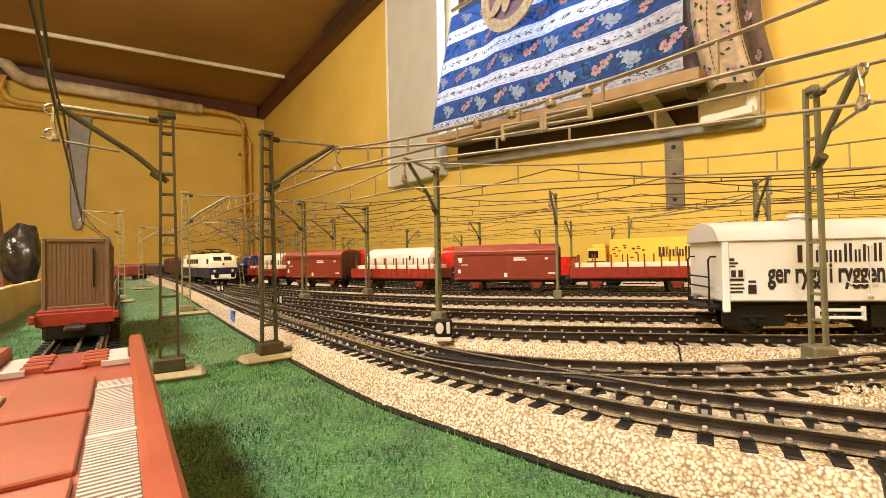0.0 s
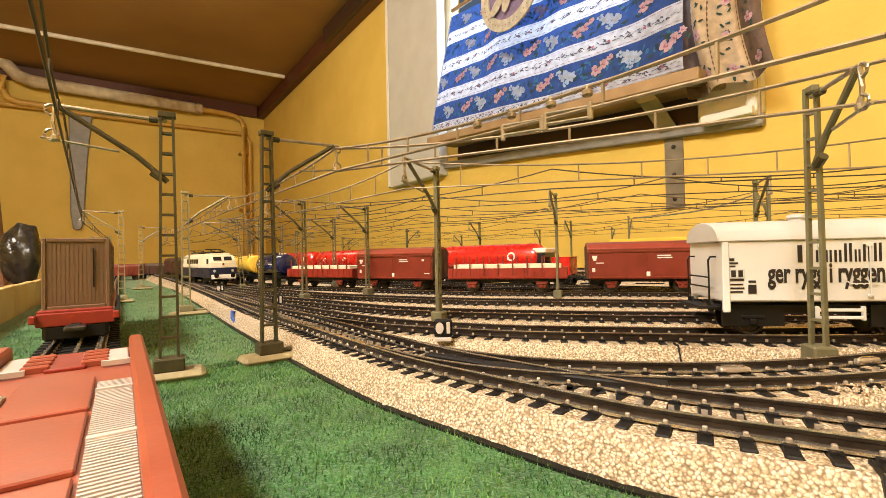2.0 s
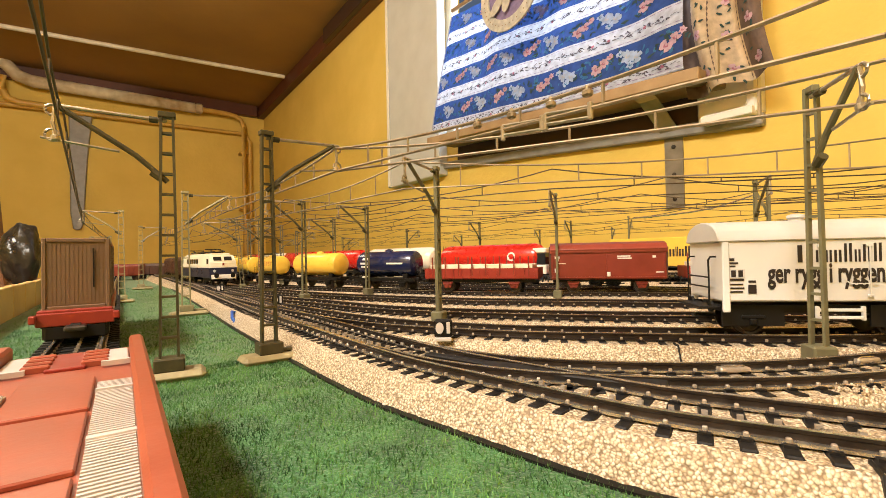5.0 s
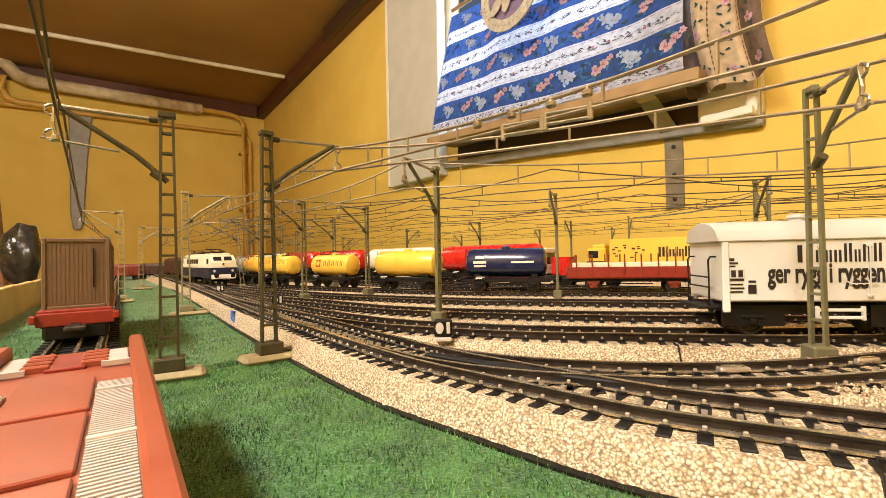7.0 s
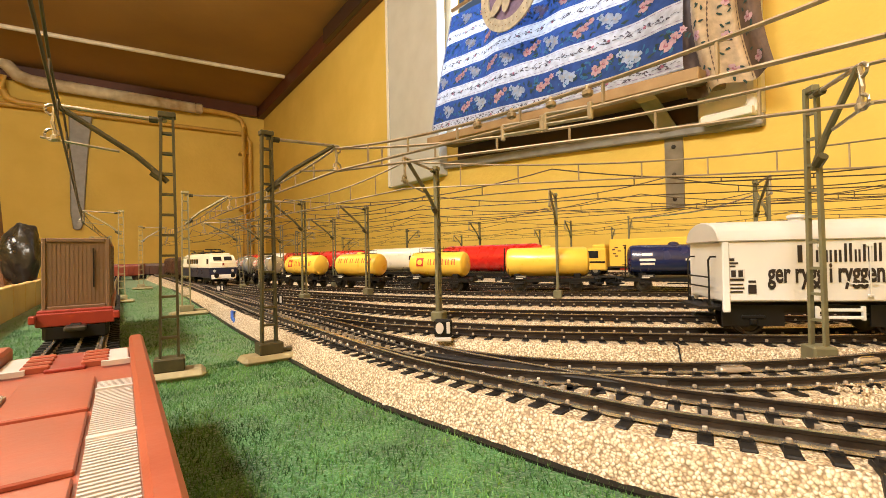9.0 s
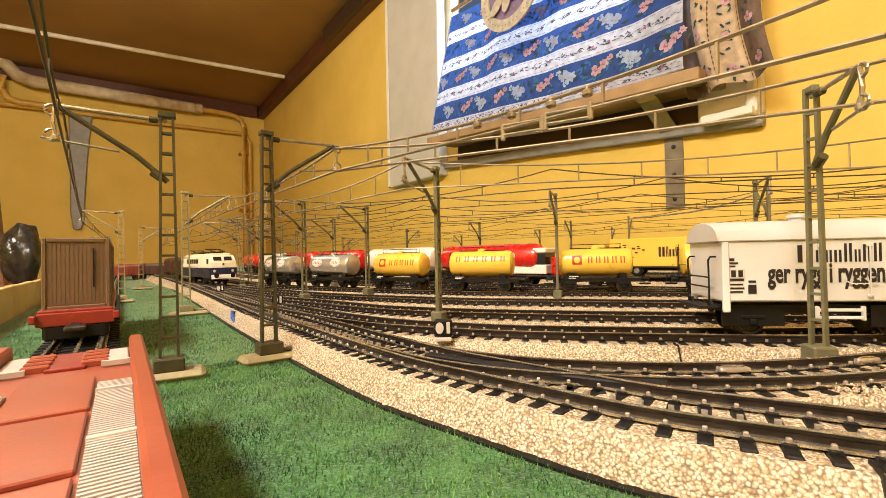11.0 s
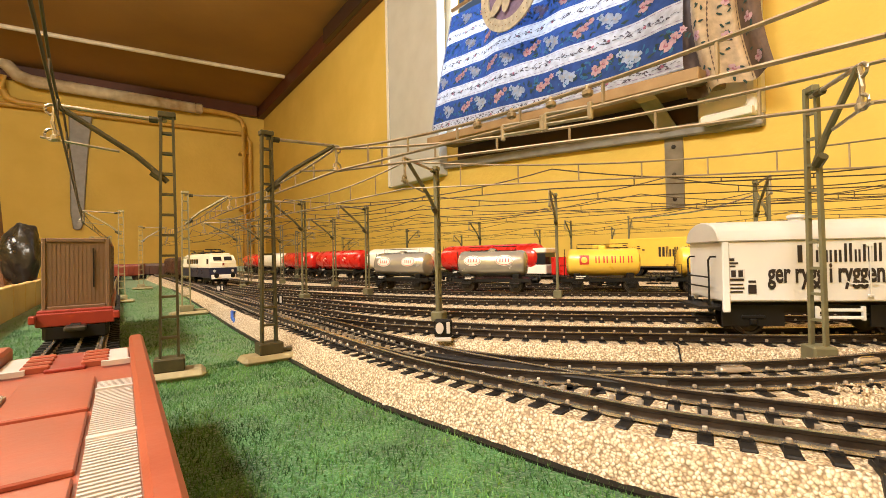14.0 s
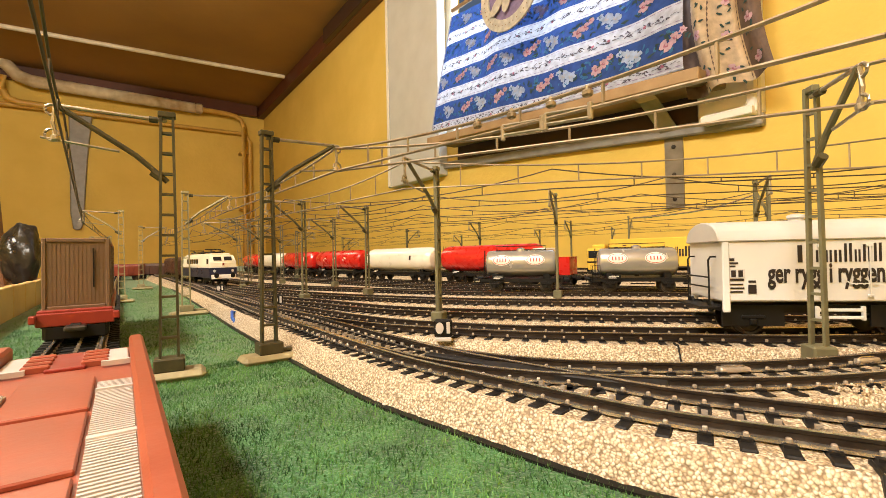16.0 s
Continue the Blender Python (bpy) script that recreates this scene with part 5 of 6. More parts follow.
# ---- dwarf signals, cable ----
def dwarf_signal(x, y, rz):
    root = empty("dwarf_signal", pose(x, y, BED_Z - 0.0005, 0, 0, rz), "small black dwarf signal with white lenses", "railway signal", "dwarf signals")
    part("housing", box((0, 0, 0.0058), (0.0078, 0.0045, 0.0075), 0.0006), CHASSIS, root)
    part("base", box((0, 0, 0.0011), (0.0070, 0.0052, 0.0018), 0.0004), WHITE_PLASTIC, root, "white signal base")
    o = part("lens", turned([(0, 0.0021), (0.0006, 0.0019)], "y", 16), WHITE_PLASTIC, root)
    o.matrix_basis = pose(-0.0016, -0.0029, 0.0062) @ Matrix.Diagonal((0.85, 1, 1.2, 1))
    part("lens_bar", box((0.0022, -0.0024, 0.0062), (0.0016, 0.0008, 0.0050), 0.0002), WHITE_PLASTIC, root)
    return root


sig = dwarf_signal(0.1143, 0.1583, -36)
copy_thing(sig, pose(0.0975, 0.3523, BED_Z - 0.0005, 0, 0, -20))
copy_thing(sig, pose(0.0894, 0.5483, BED_Z - 0.0005, 0, 0, -15))
tagged(part("cable_loop", tube([(0.064, 0.33, 0.001), (0.062, 0.336, 0.006), (0.063, 0.342, 0.0095), (0.067, 0.345, 0.008), (0.068, 0.338, 0.003), (0.066, 0.325, 0.0016), (0.068, 0.312, 0.001)], 0.0011, sides=8), BLUE_CABLE), "loop of blue cable beside the gravel bed", "cable")


# ---- window, curtain and shelf on the east wall ----

def cloth(name, c, rough=0.85, through_light=0.42):
    m, n, l, p = shader(name)
    geo = n.new("ShaderNodeNewGeometry")
    tex = n.new("ShaderNodeTexNoise")
    tex.inputs["Scale"].default_value, tex.inputs["Detail"].default_value = 60, 4
    l.new(geo.outputs["Position"], tex.inputs["Vector"])
    ramp = n.new("ShaderNodeValToRGB")
    ramp.color_ramp.elements[0].position, ramp.color_ramp.elements[1].position = 0.35, 0.65
    ramp.color_ramp.elements[0].color, ramp.color_ramp.elements[1].color = rgb(tuple(v * 0.72 for v in c)), rgb(c)
    l.new(tex.outputs["Fac"], ramp.inputs["Fac"])
    l.new(ramp.outputs["Color"], p.inputs["Base Color"])
    p.inputs["Roughness"].default_value = rough
    tr = n.new("ShaderNodeBsdfTranslucent")
    l.new(ramp.outputs["Color"], tr.inputs["Color"])
    mix = n.new("ShaderNodeMixShader")
    mix.inputs[0].default_value = through_light
    l.new(p.outputs[0], mix.inputs[1])
    l.new(tr.outputs[0], mix.inputs[2])
    l.new(mix.outputs[0], n["Material Output"].inputs["Surface"])
    return m


C_WHITE = cloth("white_cotton", (0.62, 0.65, 0.76))
C_BLUE = cloth("blue_cotton", (0.035, 0.085, 0.30))
C_MID = cloth("mid_blue_cotton", (0.06, 0.22, 0.46))
C_PALE = cloth("pale_blue_cotton", (0.52, 0.66, 0.92))
C_PINK = cloth("pink_cotton", (0.72, 0.50, 0.60))
C_ROSE = cloth("rose_cotton", (0.52, 0.20, 0.30))
C_LEAF = cloth("leaf_print_cotton", (0.05, 0.10, 0.10))
C_SPRIG = cloth("dark_sprig_cotton", (0.10, 0.09, 0.13))
C_LINE = cloth("lilac_stripe_cotton", (0.36, 0.28, 0.46))
C_BEIGE = cloth("beige_cotton", (0.62, 0.48, 0.32), through_light=0.2)
C_TAUPE = cloth("taupe_cotton", (0.16, 0.11, 0.09), through_light=0.2)
C_LACE = cloth("cream_lace", (0.76, 0.71, 0.60))

CU_W, CU_H = 0.92, 0.50


def curtain_point(u, v):
    """A place on the curtain; u runs from the far end, v is the height over the hem, both in metres."""
    t = u / CU_W
    sway = 0.016 * math.sin(u * 9 + 0.6) + 0.008 * math.sin(u * 23 + 2.0 + v * 3) + 0.004 * math.sin(u * 47 + v * 9)
    x = 0.945 + 0.115 * (max(v, 0.0) / 0.42) ** 1.2 + sway * (0.25 + v * 1.6)
    y = 1.361 - u + 0.09 * v
    z = 0.500 - 0.078 * t + v + 0.010 * math.sin(u * 6.5 + 1.0) * (0.5 + v)
    return Vector((x, y, z))


def band_mesh(v0, v1, lift=0.0, nu=110, nv=6, point=curtain_point, width=CU_W):
    bm = bmesh.new()
    rows = [[bm.verts.new(point(width * i / nu, v0 + (v1 - v0) * j / nv) + Vector((-lift, 0, 0))) for i in range(nu + 1)] for j in range(nv + 1)]
    for a, b in zip(rows, rows[1:]):
        for i in range(nu):
            bm.faces.new((a[i], a[i + 1], b[i + 1], b[i]))
    return bm


class Printed:
    """Flat patches printed on a cloth, one mesh with several colours."""

    def __init__(self, point, mats, lift=0.0012):
        self.v, self.f, self.m, self.point, self.mats, self.lift = [], [], [], point, mats, lift

    def blob(self, u, v, ru, rv, mat, turn=0.0, lift=0.0, k=7):
        b = len(self.v)
        c, s = math.cos(turn), math.sin(turn)
        for i in range(k):
            a = 2 * math.pi * i / k
            r = 1 + 0.18 * math.sin(3 * a + u * 90)
            du, dv = ru * r * math.cos(a), rv * r * math.sin(a)
            self.v.append(self.point(u + du * c - dv * s, v + du * s + dv * c) + Vector((-self.lift - lift, 0, 0)))
        self.f.append(tuple(range(b, b + k)))
        self.m.append(mat)

    def flower(self, rng, u, v, r, petal, heart):
        for i in range(6):
            a = i * math.pi / 3 + rng.random()
            self.blob(u + r * 0.62 * math.cos(a), v + r * 0.62 * math.sin(a), r * 0.52, r * 0.42, petal, a, 0.0004 + 0.00005 * i)
        self.blob(u, v, r * 0.40, r * 0.36, heart, 0, 0.0009)
        self.blob(u + r * 0.1, v + r * 0.1, r * 0.2, r * 0.2, petal, 0, 0.0012)

    def done(self, name, parent):
        me = bpy.data.meshes.new(name)
        me.from_pydata([tuple(p) for p in self.v], [], self.f)
        for m in self.mats:
            me.materials.append(m)
        me.polygons.foreach_set("material_index", self.m)
        ob = new(name, me)
        ob.parent = parent
        return tagged(ob, kind="stuff")


def flowered_curtain():
    root = empty("curtain", None, "blue and white flowered curtain with horizontal bands draped to the shelf", "curtain")
    edges = [0.0, 0.032, 0.105, 0.160, 0.233, 0.288, 0.361, 0.418, CU_H]
    for i, (a, b) in enumerate(zip(edges, edges[1:])):
        part("cloth_band", band_mesh(a, b), C_BLUE if i % 2 else C_WHITE, root)
    rng = random.Random(4)
    pr = Printed(curtain_point, [C_MID, C_PALE, C_PINK, C_ROSE, C_LEAF, C_SPRIG, C_LINE, C_WHITE])
    for i, (a, b) in enumerate(zip(edges, edges[1:])):
        c = (a + b) / 2
        if i % 2:
            for k in range(190):
                pr.blob(rng.uniform(0.01, CU_W - 0.01), rng.uniform(a + 0.008, b - 0.008), rng.uniform(0.004, 0.011), rng.uniform(0.002, 0.005), 0 if rng.random() < 0.6 else 4, rng.uniform(0, 3), 0.0002)
            u = 0.03 + 0.06 * (i % 3)
            while u < CU_W - 0.03:
                for du, dv, r in ((0, 0.004, 0.0135), (0.022, -0.004, 0.0125), (0.008, -0.020, 0.008), (-0.018, 0.016, 0.008)):
                    pr.flower(rng, u + du, c + dv, r * 1.2, 1, 7 if r > 0.01 else 0)
                w = u + 0.095
                if w < CU_W - 0.03:
                    for du, dv, r in ((0, -0.006, 0.0125), (0.020, 0.005, 0.0105), (0.036, 0.018, 0.007)):
                        pr.flower(rng, w + du, c + dv, r * 1.2, 2, 3)
                    for _ in range(9):
                        pr.blob(w + rng.uniform(-0.03, 0.05), c + rng.uniform(-0.026, 0.026), 0.006, 0.0026, 4, rng.uniform(0, 3), 0.0003)
                u += 0.175
        else:
            for z in (a + 0.006, b - 0.006):
                for k in range(46):
                    pr.blob(0.01 + k * 0.02, z, 0.0105, 0.0011, 6, 0, 0.0002, 4)
            u = 0.02
            while u < CU_W - 0.03 and b - a > 0.03:
                n = rng.randint(0, 1)
                for k in range(9):
                    pr.blob(u + rng.uniform(-0.016, 0.016), c + rng.uniform(-0.008, 0.008), rng.uniform(0.004, 0.007), 0.0016, 5, rng.uniform(-0.9, 0.9), 0.0003, 5)
                if n:
                    pr.blob(u, c, 0.005, 0.0042, 3, 0, 0.0006)
                for k in range(3):
                    pr.blob(u + 0.022 + k * 0.007, c + 0.002 * math.sin(k * 2 + u * 50), 0.0045, 0.0009, 5, 0.3 * math.sin(k + u * 30), 0.0003, 4)
                u += 0.045
    pr.done("flower_print", root)
    part("hem_fold", tube([curtain_point(CU_W * i / 40, -0.001) for i in range(41)], 0.003, sides=6), C_WHITE, root)
    part("side_hem", tube([curtain_point(0, CU_H * i / 16) for i in range(17)], 0.003, sides=6), C_WHITE, root)
    return root


flowered_curtain()
tagged(part("curtain_rod", tube([(1.088, 1.40, 1.03), (1.088, 0.36, 0.97)], 0.008, sides=10), SHELF), "thin wooden curtain rod above the window", "curtain rod")


def side_point(u, v):
    y = 0.455 - u * 0.80 - 0.02 * v + 0.03 * math.sin(v * 9)
    x = 1.000 + 0.022 * math.sin(u * 55 + v * 6) - 0.05 * max(0, 0.14 - v)
    return Vector((x, y, 0.372 + v * 1.05 + 0.25 * u * (0.25 - v)))


def rose_curtain():
    root = empty("curtain", None, "beige and taupe rose-patterned curtain bunched at the window side", "curtain")
    w, h = 0.205, 0.50
    for a, b, m in ((0.0, 0.045, C_TAUPE), (0.045, 0.085, C_BEIGE), (0.085, 0.15, C_BEIGE), (0.15, w, C_TAUPE)):
        part("cloth_fold", band_mesh(0.0, h, 0, 16, 30, lambda u, v, a=a, b=b: side_point(a + u, v), b - a), m, root)
    rng = random.Random(9)
    pr = Printed(side_point, [C_ROSE, C_PINK, C_LEAF, C_BEIGE, C_TAUPE], 0.003)
    for u0, gap in ((0.066, 0.085), (0.118, 0.075), (0.178, 0.08)):
        v = 0.03
        while v < h - 0.02:
            pr.flower(rng, u0 + rng.uniform(-0.006, 0.006), v, 0.010, 1, 0)
            for k in range(6):
                pr.blob(u0 + rng.uniform(-0.014, 0.014), v + rng.uniform(-0.035, 0.035), 0.0055, 0.0025, 2, rng.uniform(0, 3), 0.0002)
            v += gap
    for a in (0.050, 0.088, 0.146):
        for k in range(40):
            pr.blob(a, 0.01 + k * 0.012, 0.0016, 0.0065, 4, 0, 0.0001, 4)
    pr.done("rose_print", root)
    return root


rose_curtain()


def lace_roundel():
    root = empty("lace_roundel", None, "round cream lace ornament hanging before the curtain", "ornament")
    c = Vector((0.885, 0.880, 0.795))
    r = 0.118

    def ring(r0, r1, x, mat, name, k=40, parent=root):
        bm = bmesh.new()
        a = [[bm.verts.new((c.x + x + d, c.y + rr * math.cos(2 * math.pi * i / k), c.z + rr * math.sin(2 * math.pi * i / k))) for i in range(k)] for rr, d in ((r0, 0), (r1, 0), (r1, 0.004), (r0, 0.004))]
        for p, q in zip(a, a[1:] + a[:1]):
            for i in range(k):
                bm.faces.new((p[i], p[(i + 1) % k], q[(i + 1) % k], q[i]))
        bmesh.ops.recalc_face_normals(bm, faces=bm.faces)
        return part(name, bm, mat, parent)
    ring(r * 0.72, r, 0, C_LACE, "rim")
    part("backing", moved(turned([(0, r * 0.74), (0.001, r * 0.74)], "x", 40), Matrix.Translation((c.x + 0.005, c.y, c.z))), C_LINE, root, "dull violet backing")
    for i in range(9):
        a = i * 0.7
        rr = 0.018 + 0.020 * (i % 3)
        bm = turned([(0, 0.026), (0.002, 0.0255), (0.004, 0.018)], "x", 9)
        part("lace_leaf", moved(bm, Matrix.Translation((c.x - 0.001 - 0.0007 * i, c.y + rr * math.cos(a), c.z + rr * math.sin(a))) @ Matrix.Rotation(a, 4, "X") @ Matrix.Diagonal((1, 1.2, 0.62, 1))), C_LACE, root)
    for i in range(44):
        a = 2 * math.pi * i / 44
        part("bead", moved(turned([(0, 0.0018), (0.001, 0.0012)], "x", 6), Matrix.Translation((c.x - 0.001, c.y + r * 0.86 * math.cos(a), c.z + r * 0.86 * math.sin(a)))), SHELF, root)
    part("cord", tube([(c.x, c.y, c.z + r), (1.06, c.y, 1.0)], 0.0012, sides=5), C_LACE, root)


lace_roundel()

win = empty("window_1", None, "white-painted window frame behind the curtain", "window", kind="structure")
part("casing", box((1.078, 1.680, 0.86), (0.044, 0.425, 0.965), 0.003), WHITE_SHADED, win, "white casing board with its shade put into a greyer colour")
part("casing_edge", box((1.052, 1.878, 0.86), (0.006, 0.020, 0.960), 0.002), WHITE_WOOD, win)
part("casing", box((1.086, 0.410, 0.78), (0.030, 0.125, 0.90), 0.004), WHITE_WOOD, win)
part("casing_edge", box((1.066, 0.362, 0.78), (0.012, 0.020, 0.90), 0.004), WHITE_WOOD, win)
for y in (WIN_Y0 + 0.02, (WIN_Y0 + WIN_Y1) / 2, WIN_Y1 - 0.02):
    part("window_bar", box((1.16, y, (WIN_Z0 + WIN_Z1) / 2), (0.04, 0.045, WIN_Z1 - WIN_Z0), 0.003), WHITE_WOOD, win)
for z in (WIN_Z0 + 0.02, WIN_Z1 - 0.02):
    part("window_bar", box((1.16, (WIN_Y0 + WIN_Y1) / 2, z), (0.038, WIN_Y1 - WIN_Y0, 0.045), 0.003), WHITE_WOOD, win)
tilt = Matrix.Rotation(radians(4.4), 4, "X")
shelf = empty("wall_shelf", None, "raw board shelf under the window on a steel strap", "shelf")
part("board", box((1.015, 0.900, 0.444), (0.125, 0.98, 0.018), 0.002, turn=tilt), SHELF, shelf)
part("front_lip", box((0.949, 0.900, 0.442), (0.012, 0.98, 0.026), 0.002, turn=tilt), SHELF, shelf)
part("sill_trim", box((1.088, 1.00, 0.375), (0.022, 1.31, 0.028), 0.003, turn=Matrix.Rotation(radians(5.0), 4, "X")), GREY_PAINT, shelf, "grey-brown trim under the shelf")
part("sill_step", box((1.070, 0.405, 0.334), (0.05, 0.10, 0.018), 0.002), WHITE_WOOD, shelf)
# No board here: a dark strip paints shade between shelf and trim.
part("gap_shade", box((1.092, 0.90, 0.408), (0.014, 0.97, 0.070), 0.002, turn=tilt), BEAM_DARK, shelf, "dark strip painting the shade in the gap under the shelf")
strap = empty("shelf_bracket", None, "galvanised steel strap bracket screwed to the wall", "bracket")
bm = bmesh.new()
prof = [(1.0955, 0.150), (1.0955, 0.322), (1.072, 0.338), (0.985, 0.392), (0.962, 0.398)]
rows = [[bm.verts.new((x + d, y, z)) for d, y in ((0, 0.518), (0, 0.562), (0.004, 0.562), (0.004, 0.518))] for x, z in prof]
for a, b in zip(rows, rows[1:]):
    for j in range(4):
        bm.faces.new((a[j], a[(j + 1) % 4], b[(j + 1) % 4], b[j]))
bm.faces.new(rows[0])
bm.faces.new(rows[-1][::-1])
bmesh.ops.recalc_face_normals(bm, faces=bm.faces)
part("strap", bm, STEEL, strap)
part("hook", box((0.957, 0.540, 0.402), (0.012, 0.052, 0.012), 0.003), STEEL, strap)
for z in (0.172, 0.232, 0.300):
    part("screw", turned([(0, 0.0055), (-0.002, 0.0045), (-0.0025, 0.001)], "x", 12), WHEEL, strap).location = (1.0952, 0.540, z)

# ---- pipes, conduit and blade on the end wall ----
tagged(part("ceiling_conduit", tube([(-0.95, 3.64, 1.447), (1.03, 3.455, 1.447)], 0.014, sides=10), STRIP), "pale conduit strip across the ceiling", "conduit")
pipe = empty("heating_pipe", None, "dirty lagged heating pipe under the ceiling beam", "pipe")
smooth(part("lagging", tube([(-0.72, 4.25, 1.455), (-0.64, 4.25, 1.44), (-0.58, 4.25, 1.37), (-0.50, 4.25, 1.345), (-0.2, 4.25, 1.342), (0.2, 4.25, 1.338), (0.515, 4.25, 1.335)], 0.043, sides=16), LAGGING, pipe, "stained pipe lagging"))
part("valve", box((0.545, 4.25, 1.335), (0.06, 0.07, 0.075), 0.012), LAGGING, pipe)
smooth(part("riser", tube([(0.55, 4.25, 1.335), (0.76, 4.25, 1.330), (0.83, 4.25, 1.322), (0.88, 4.25, 1.29), (0.90, 4.25, 1.23), (0.90, 4.25, -0.3)], 0.020, sides=12), PIPE, pipe))
for z in (0.5, 1.0):
    part("pipe_clip", box((0.90, 4.29, z), (0.07, 0.10, 0.02), 0.004), PIPE, pipe)
pipe2 = empty("water_pipe", None, "thin yellow-painted water pipe along the end wall", "pipe")
smooth(part("run", tube([(-0.95, 4.30, 1.165), (-0.6, 4.30, 1.17), (0.86, 4.30, 1.185), (0.93, 4.30, 1.17), (0.962, 4.30, 1.12), (0.965, 4.30, -0.3)], 0.016, sides=12), PIPE, pipe2))
pipe3 = empty("water_pipe", None, "short yellow-painted pipe drop in the room corner", "pipe")
smooth(part("run", tube([(-0.66, 4.27, 1.36), (-0.66, 4.27, 1.26), (-0.64, 4.27, 1.21), (-0.58, 4.28, 1.19), (-0.4, 4.28, 1.188)], 0.024, sides=12), PIPE, pipe3))
bm = bmesh.new()
prof = [(-0.045, 0.300), (-0.020, 0.290), (0.005, 0.300), (0.022, 0.36), (0.032, 0.60), (0.048, 0.85), (0.078, 1.165), (0.06, 1.178), (-0.055, 1.178), (-0.068, 1.16), (-0.064, 0.8), (-0.062, 0.42)]
a = [bm.verts.new((-0.247 + x, 4.345, z)) for x, z in prof]
b = [bm.verts.new((-0.247 + x * 0.92, 4.312, z * 0.998)) for x, z in prof]
bm.faces.new(a)
bm.faces.new(b[::-1])
for j in range(len(prof)):
    bm.faces.new((a[j], a[(j + 1) % len(prof)], b[(j + 1) % len(prof)], b[j]))
bmesh.ops.recalc_face_normals(bm, faces=bm.faces)
tagged(part("paddle_blade", bevelled(bm, 0.004), GREY_PAINT), "long grey tapered blade hung on the end wall", "wall hanging")

# ---- things beside the board ----
fence = empty("edge_board", None, "low pine board fence along the layout edge", "fence")
for i in range(26):
    y = 0.30 + i * 0.0305
    part("plank", box((-0.0785 - 0.0004 * (i % 2), y, 0.0120), (0.006, 0.0298, 0.030 + 0.0006 * ((i * 7) % 3)), 0.0008), PINE, fence)
tagged(part("corner_post", box((-0.222, 1.42, -0.16), (0.040, 0.040, 0.98), 0.003, turn=Matrix.Rotation(radians(-4), 4, "Y")), BROWN_WOOD), "brown stained wooden post standing beside the layout", "post")
bm = bmesh.new()
bmesh.ops.create_icosphere(bm, subdivisions=4, radius=1.0)
for v in bm.verts:
    n = v.co.normalized()
    k = 1 + 0.24 * noise.noise(n * 1.7) + 0.07 * noise.noise(n * 5.0) + 0.03 * noise.noise(n * 14)
    v.co = Vector((n.x * 0.036 * k, n.y * 0.04 * k, n.z * 0.066 * k + 0.062 + (0.006 if n.z > 0.5 else 0)))
    v.co.z = max(v.co.z, 0.0005)
ob = part("plastic_sack", moved(bm, Matrix.Translation((-0.178, 1.35, 0.0))), BLACK_BAG)
ob.data.shade_smooth()
tagged(ob, "crumpled black plastic sack beside the layout edge", "sack")
tagged(part("side_table", box((-0.24, 1.45, -0.012), (0.24, 0.9, 0.022), 0.002), BROWN_WOOD), "brown wooden side board beside the layout", "table")
side = bpy.data.objects["side_table"]
for x in (-0.34, -0.15):
    for y in (1.05, 1.85):
        part("leg", box((x, y, (FLOOR_Z - 0.023) / 2), (0.04, 0.04, -FLOOR_Z - 0.023), 0.003), BROWN_WOOD, side)
tagged(part("paper_scrap", box((0.0662, 0.1222, 0.0008), (0.0030, 0.0017, 0.0009), 0.0003), WHITE_PLASTIC), "tiny white scrap lying on the grass", "scrap")


# ---- ceiling lamps above and behind the view ----
GLOW = bpy.data.materials.new("lamp_glow")
GLOW.use_nodes = True
GLOW.node_tree.nodes["Principled BSDF"].inputs["Emission Color"].default_value = (1.0, 0.82, 0.58, 1)
GLOW.node_tree.nodes["Principled BSDF"].inputs["Emission Strength"].default_value = 6.0
for p in LAMPS:
    lamp = empty("ceiling_lamp", pose(*p), "white ceiling lamp with a warm glowing tube", "lamp", "ceiling lamps")
    part("housing", box((0, 0, 0.062), (0.07, 0.95, 0.030), 0.006), WHITE_WOOD, lamp)
    for k in (-0.3, 0.3):
        part("hanger", tube([(0, k, 0.07), (0, k, CEIL_Z - p[2] + 0.002)], 0.006, sides=8), WHITE_WOOD, lamp)
    part("tube", tube([(0, -0.45, 0.030), (0, 0.45, 0.030)], 0.013, sides=12), GLOW, lamp)


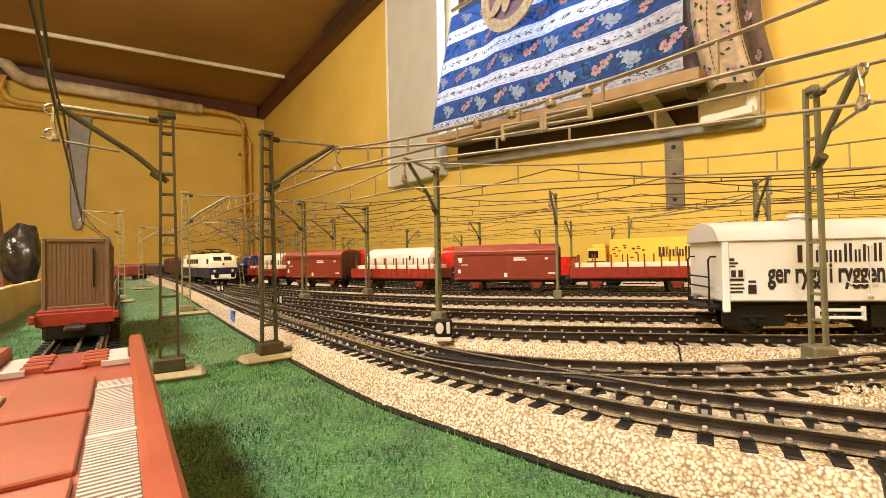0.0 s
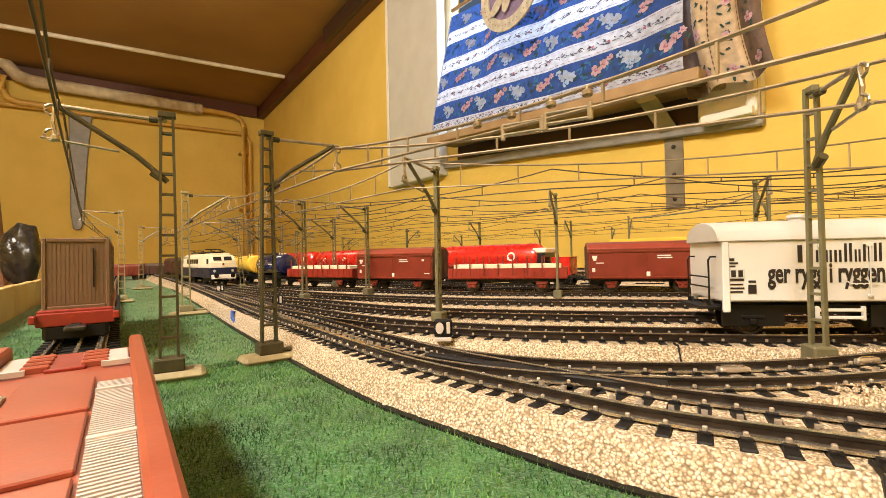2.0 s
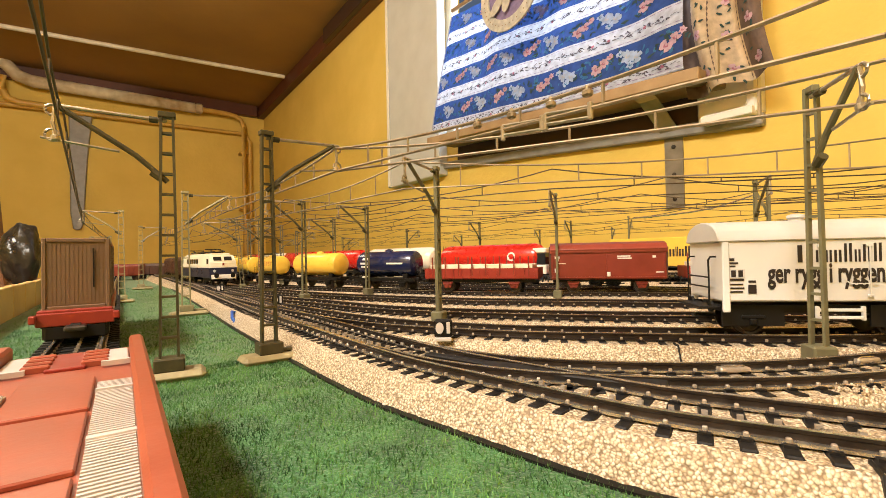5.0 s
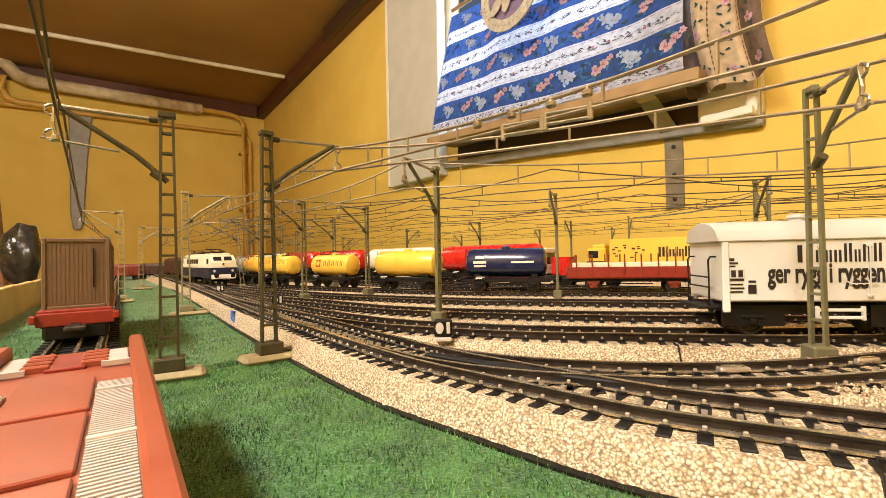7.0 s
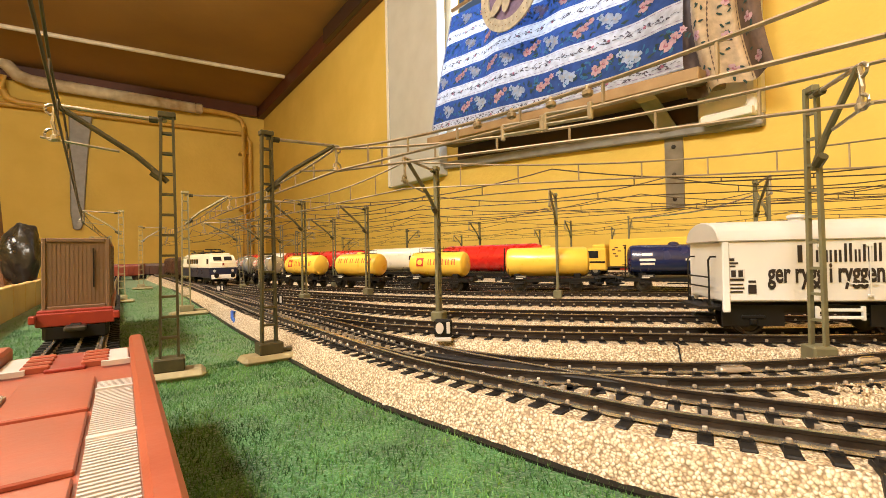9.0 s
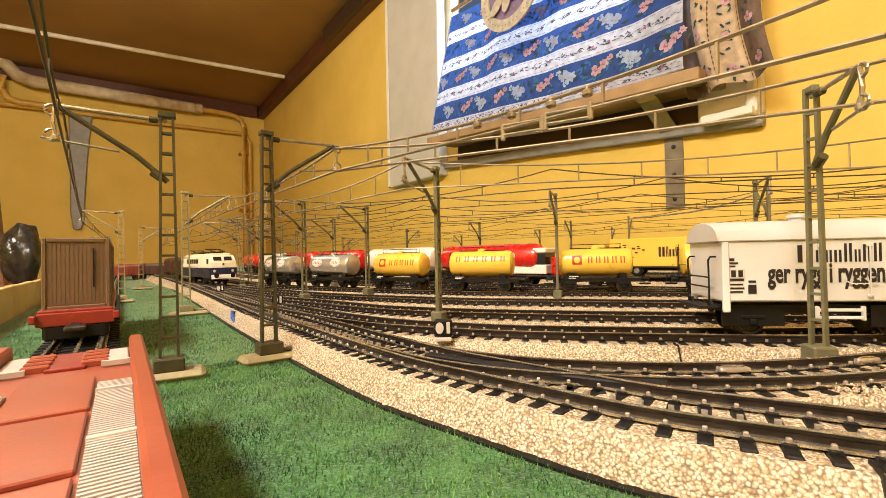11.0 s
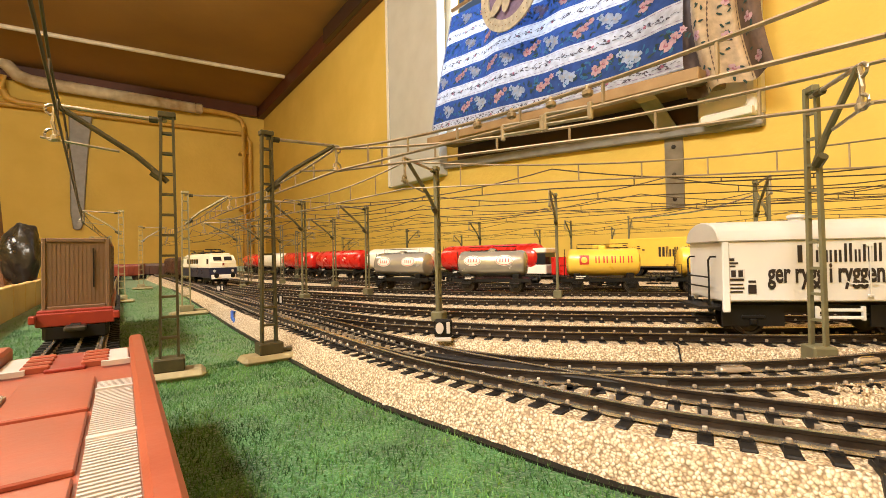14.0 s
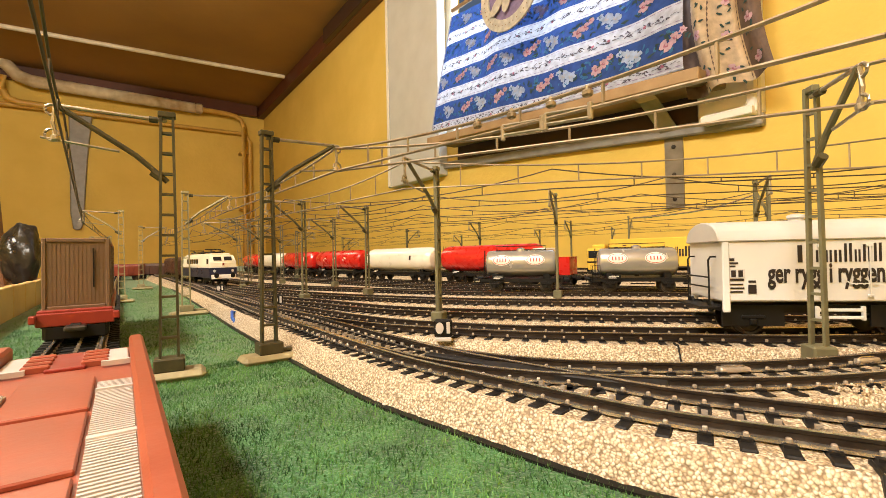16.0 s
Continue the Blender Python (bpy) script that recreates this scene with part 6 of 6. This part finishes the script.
# ---- lorries on the rear train ----
def lorry():
    root = empty("lorry", None, "ochre box lorry with black side lettering on the rear train", "lorry")
    # local x points the way the cab faces
    part("chassis", box((0.045, 0, 0.0068), (0.118, 0.018, 0.0030), 0.0005), CHASSIS, root)
    body = part("box_body", box((0.052, 0, 0.0222), (0.092, 0.0285, 0.0262), 0.0006), BRONZE_TARP, root, "ochre tarpaulin box")
    part("lower_rail", box((0.052, 0, 0.0086), (0.092, 0.0288, 0.0012)), WHEEL, root)
    cabx = -0.006
    cab = prism([(-0.0135, 0.0050), (0.0135, 0.0050), (0.0135, 0.0270), (-0.0135, 0.0270)], cabx - 0.010, cabx + 0.0085, bevel=0.0012)
    part("cab", cab, BRONZE_TARP, root, "ochre cab")
    part("cab_roof", box((cabx + 0.001, 0, 0.0285), (0.013, 0.024, 0.0045), 0.0012), BRONZE_TARP, root)
    part("windscreen", box((cabx - 0.0102, 0, 0.0210), (0.0008, 0.0235, 0.0082), 0.0002), GLASS_DARK, root)
    part("cab_side_window", box((cabx - 0.0035, -0.0136, 0.0210), (0.0095, 0.0008, 0.0070), 0.0002), GLASS_DARK, root)
    part("cab_stripe", box((cabx - 0.001, -0.0137, 0.0135), (0.017, 0.0006, 0.0016)), CHASSIS, root)
    part("bumper", box((cabx - 0.009, 0, 0.0060), (0.003, 0.0265, 0.0040), 0.0006), CHASSIS, root)
    for x in (cabx - 0.002, 0.030, 0.078, 0.088):
        for s in (-1, 1):
            w = part("wheel", turned([(s * 0.0085, 0.0052), (s * 0.0125, 0.0052), (s * 0.0130, 0.0042)], "y", 18), CHASSIS, root)
            w.location = (x, 0, 0.0052)
            part("rim", turned([(s * 0.0129, 0.0028), (s * 0.0134, 0.0018)], "y", 14), ARM, w)
    part("tail_light", box((0.020, -0.0120, 0.0070), (0.010, 0.0012, 0.0022)), PRINT_RED, root)
    x = 0.0490
    for w, h in ((0.0062, 0.0090), (0.0026, 0.0092), (0.0052, 0.0066), (0.0026, 0.0088), (0.0046, 0.0066), (0.0052, 0.0092)):
        for k in (0.22, 0.72):
            part("marking", box((x + w * k, -0.01432, 0.0180 + h / 2), (w * 0.32, 0.00014, h)), PRINT, body)
        x += w
    rng = random.Random(6)
    for i in range(13):
        part("marking", box((rng.uniform(0.010, 0.038), -0.01432, rng.uniform(0.0165, 0.0300)), (rng.uniform(0.0016, 0.0036), 0.00014, rng.uniform(0.0008, 0.0018))), BROWN_WAGON, body)
    return root


def carrier_wagon(label, half):
    root = empty("carrier_wagon", None, label, "goods wagon", GB)
    part("deck", box((0, 0, 0.0098), (half * 2, 0.029, 0.0016), 0.0003), WHEEL, root)
    underframe(root, half, (-half * 0.8, -half * 0.55, half * 0.55, half * 0.8), CHASSIS, 0.0080)
    return root


ls = back.s[near_s(back, 0.395, 0.255)]
cwag = carrier_wagon("low grey carrier wagon under the lorry", 0.066)
cwag.matrix_basis = back.place(ls + 0.034, RAIL_Z)
truck = lorry()
truck.matrix_basis = back.place(ls - 0.008, RAIL_Z + 0.0107)
cwag2 = carrier_wagon("low grey carrier wagon with red and white loads", 0.036)
cwag2.matrix_basis = back.place(ls - 0.076, RAIL_Z)
crate = empty("load_box", back.place(ls - 0.040, RAIL_Z), "bright red box load on the carrier wagon", "crate")
crate.matrix_basis = back.place(ls - 0.0525, RAIL_Z + 0.0107)
part("box_body", box((0, 0, 0.0092), (0.020, 0.022, 0.0180), 0.0006), RED_TANK, crate)
part("lid", box((0, 0, 0.0186), (0.0206, 0.0226, 0.0010), 0.0002), RED_TANK, crate)
van = empty("delivery_van", back.place(ls - 0.088, RAIL_Z + 0.0107), "white van with dark glazed sides on the carrier wagon", "van")
part("body", box((0, 0, 0.0060), (0.042, 0.026, 0.0100), 0.0008), PRINT_WHITE, van)
part("glazing", box((0, 0, 0.0172), (0.040, 0.0255, 0.0126), 0.0006), GLASS_DARK, van)
part("roof", box((0, 0, 0.0262), (0.042, 0.0262, 0.0056), 0.0012), PRINT_WHITE, van)
part("corner_pillar", box((-0.0195, -0.0128, 0.0172), (0.003, 0.0012, 0.0130)), PRINT_WHITE, van)


# ---- motion of the goods train: places along its track by time ----
def motions():
    line = PATHS["train"]
    start = line.s[near_s(line, 0.1509, 0.8147)]
    times = (0.0, 1.0, 2.0, 3.0, 4.2, 5.25, 6.3, 7.0, 8.0, 9.2, 10.25, 11.3, 12.2, 13.0, 13.7, 14.3, 15.0, 15.5, 16.0)
    gone = (0.0, 0.0612, 0.1147, 0.1769, 0.2600, 0.3269, 0.3898, 0.4380, 0.5083, 0.5904, 0.6656, 0.7442, 0.8180, 0.8708, 0.9060, 0.9239, 0.9669, 1.0037, 1.0368)
    for wagon, s in TRAIN:
        walk(wagon, [(t, line.place(start + s + g, RAIL_Z)) for t, g in zip(times, gone)])


motions()
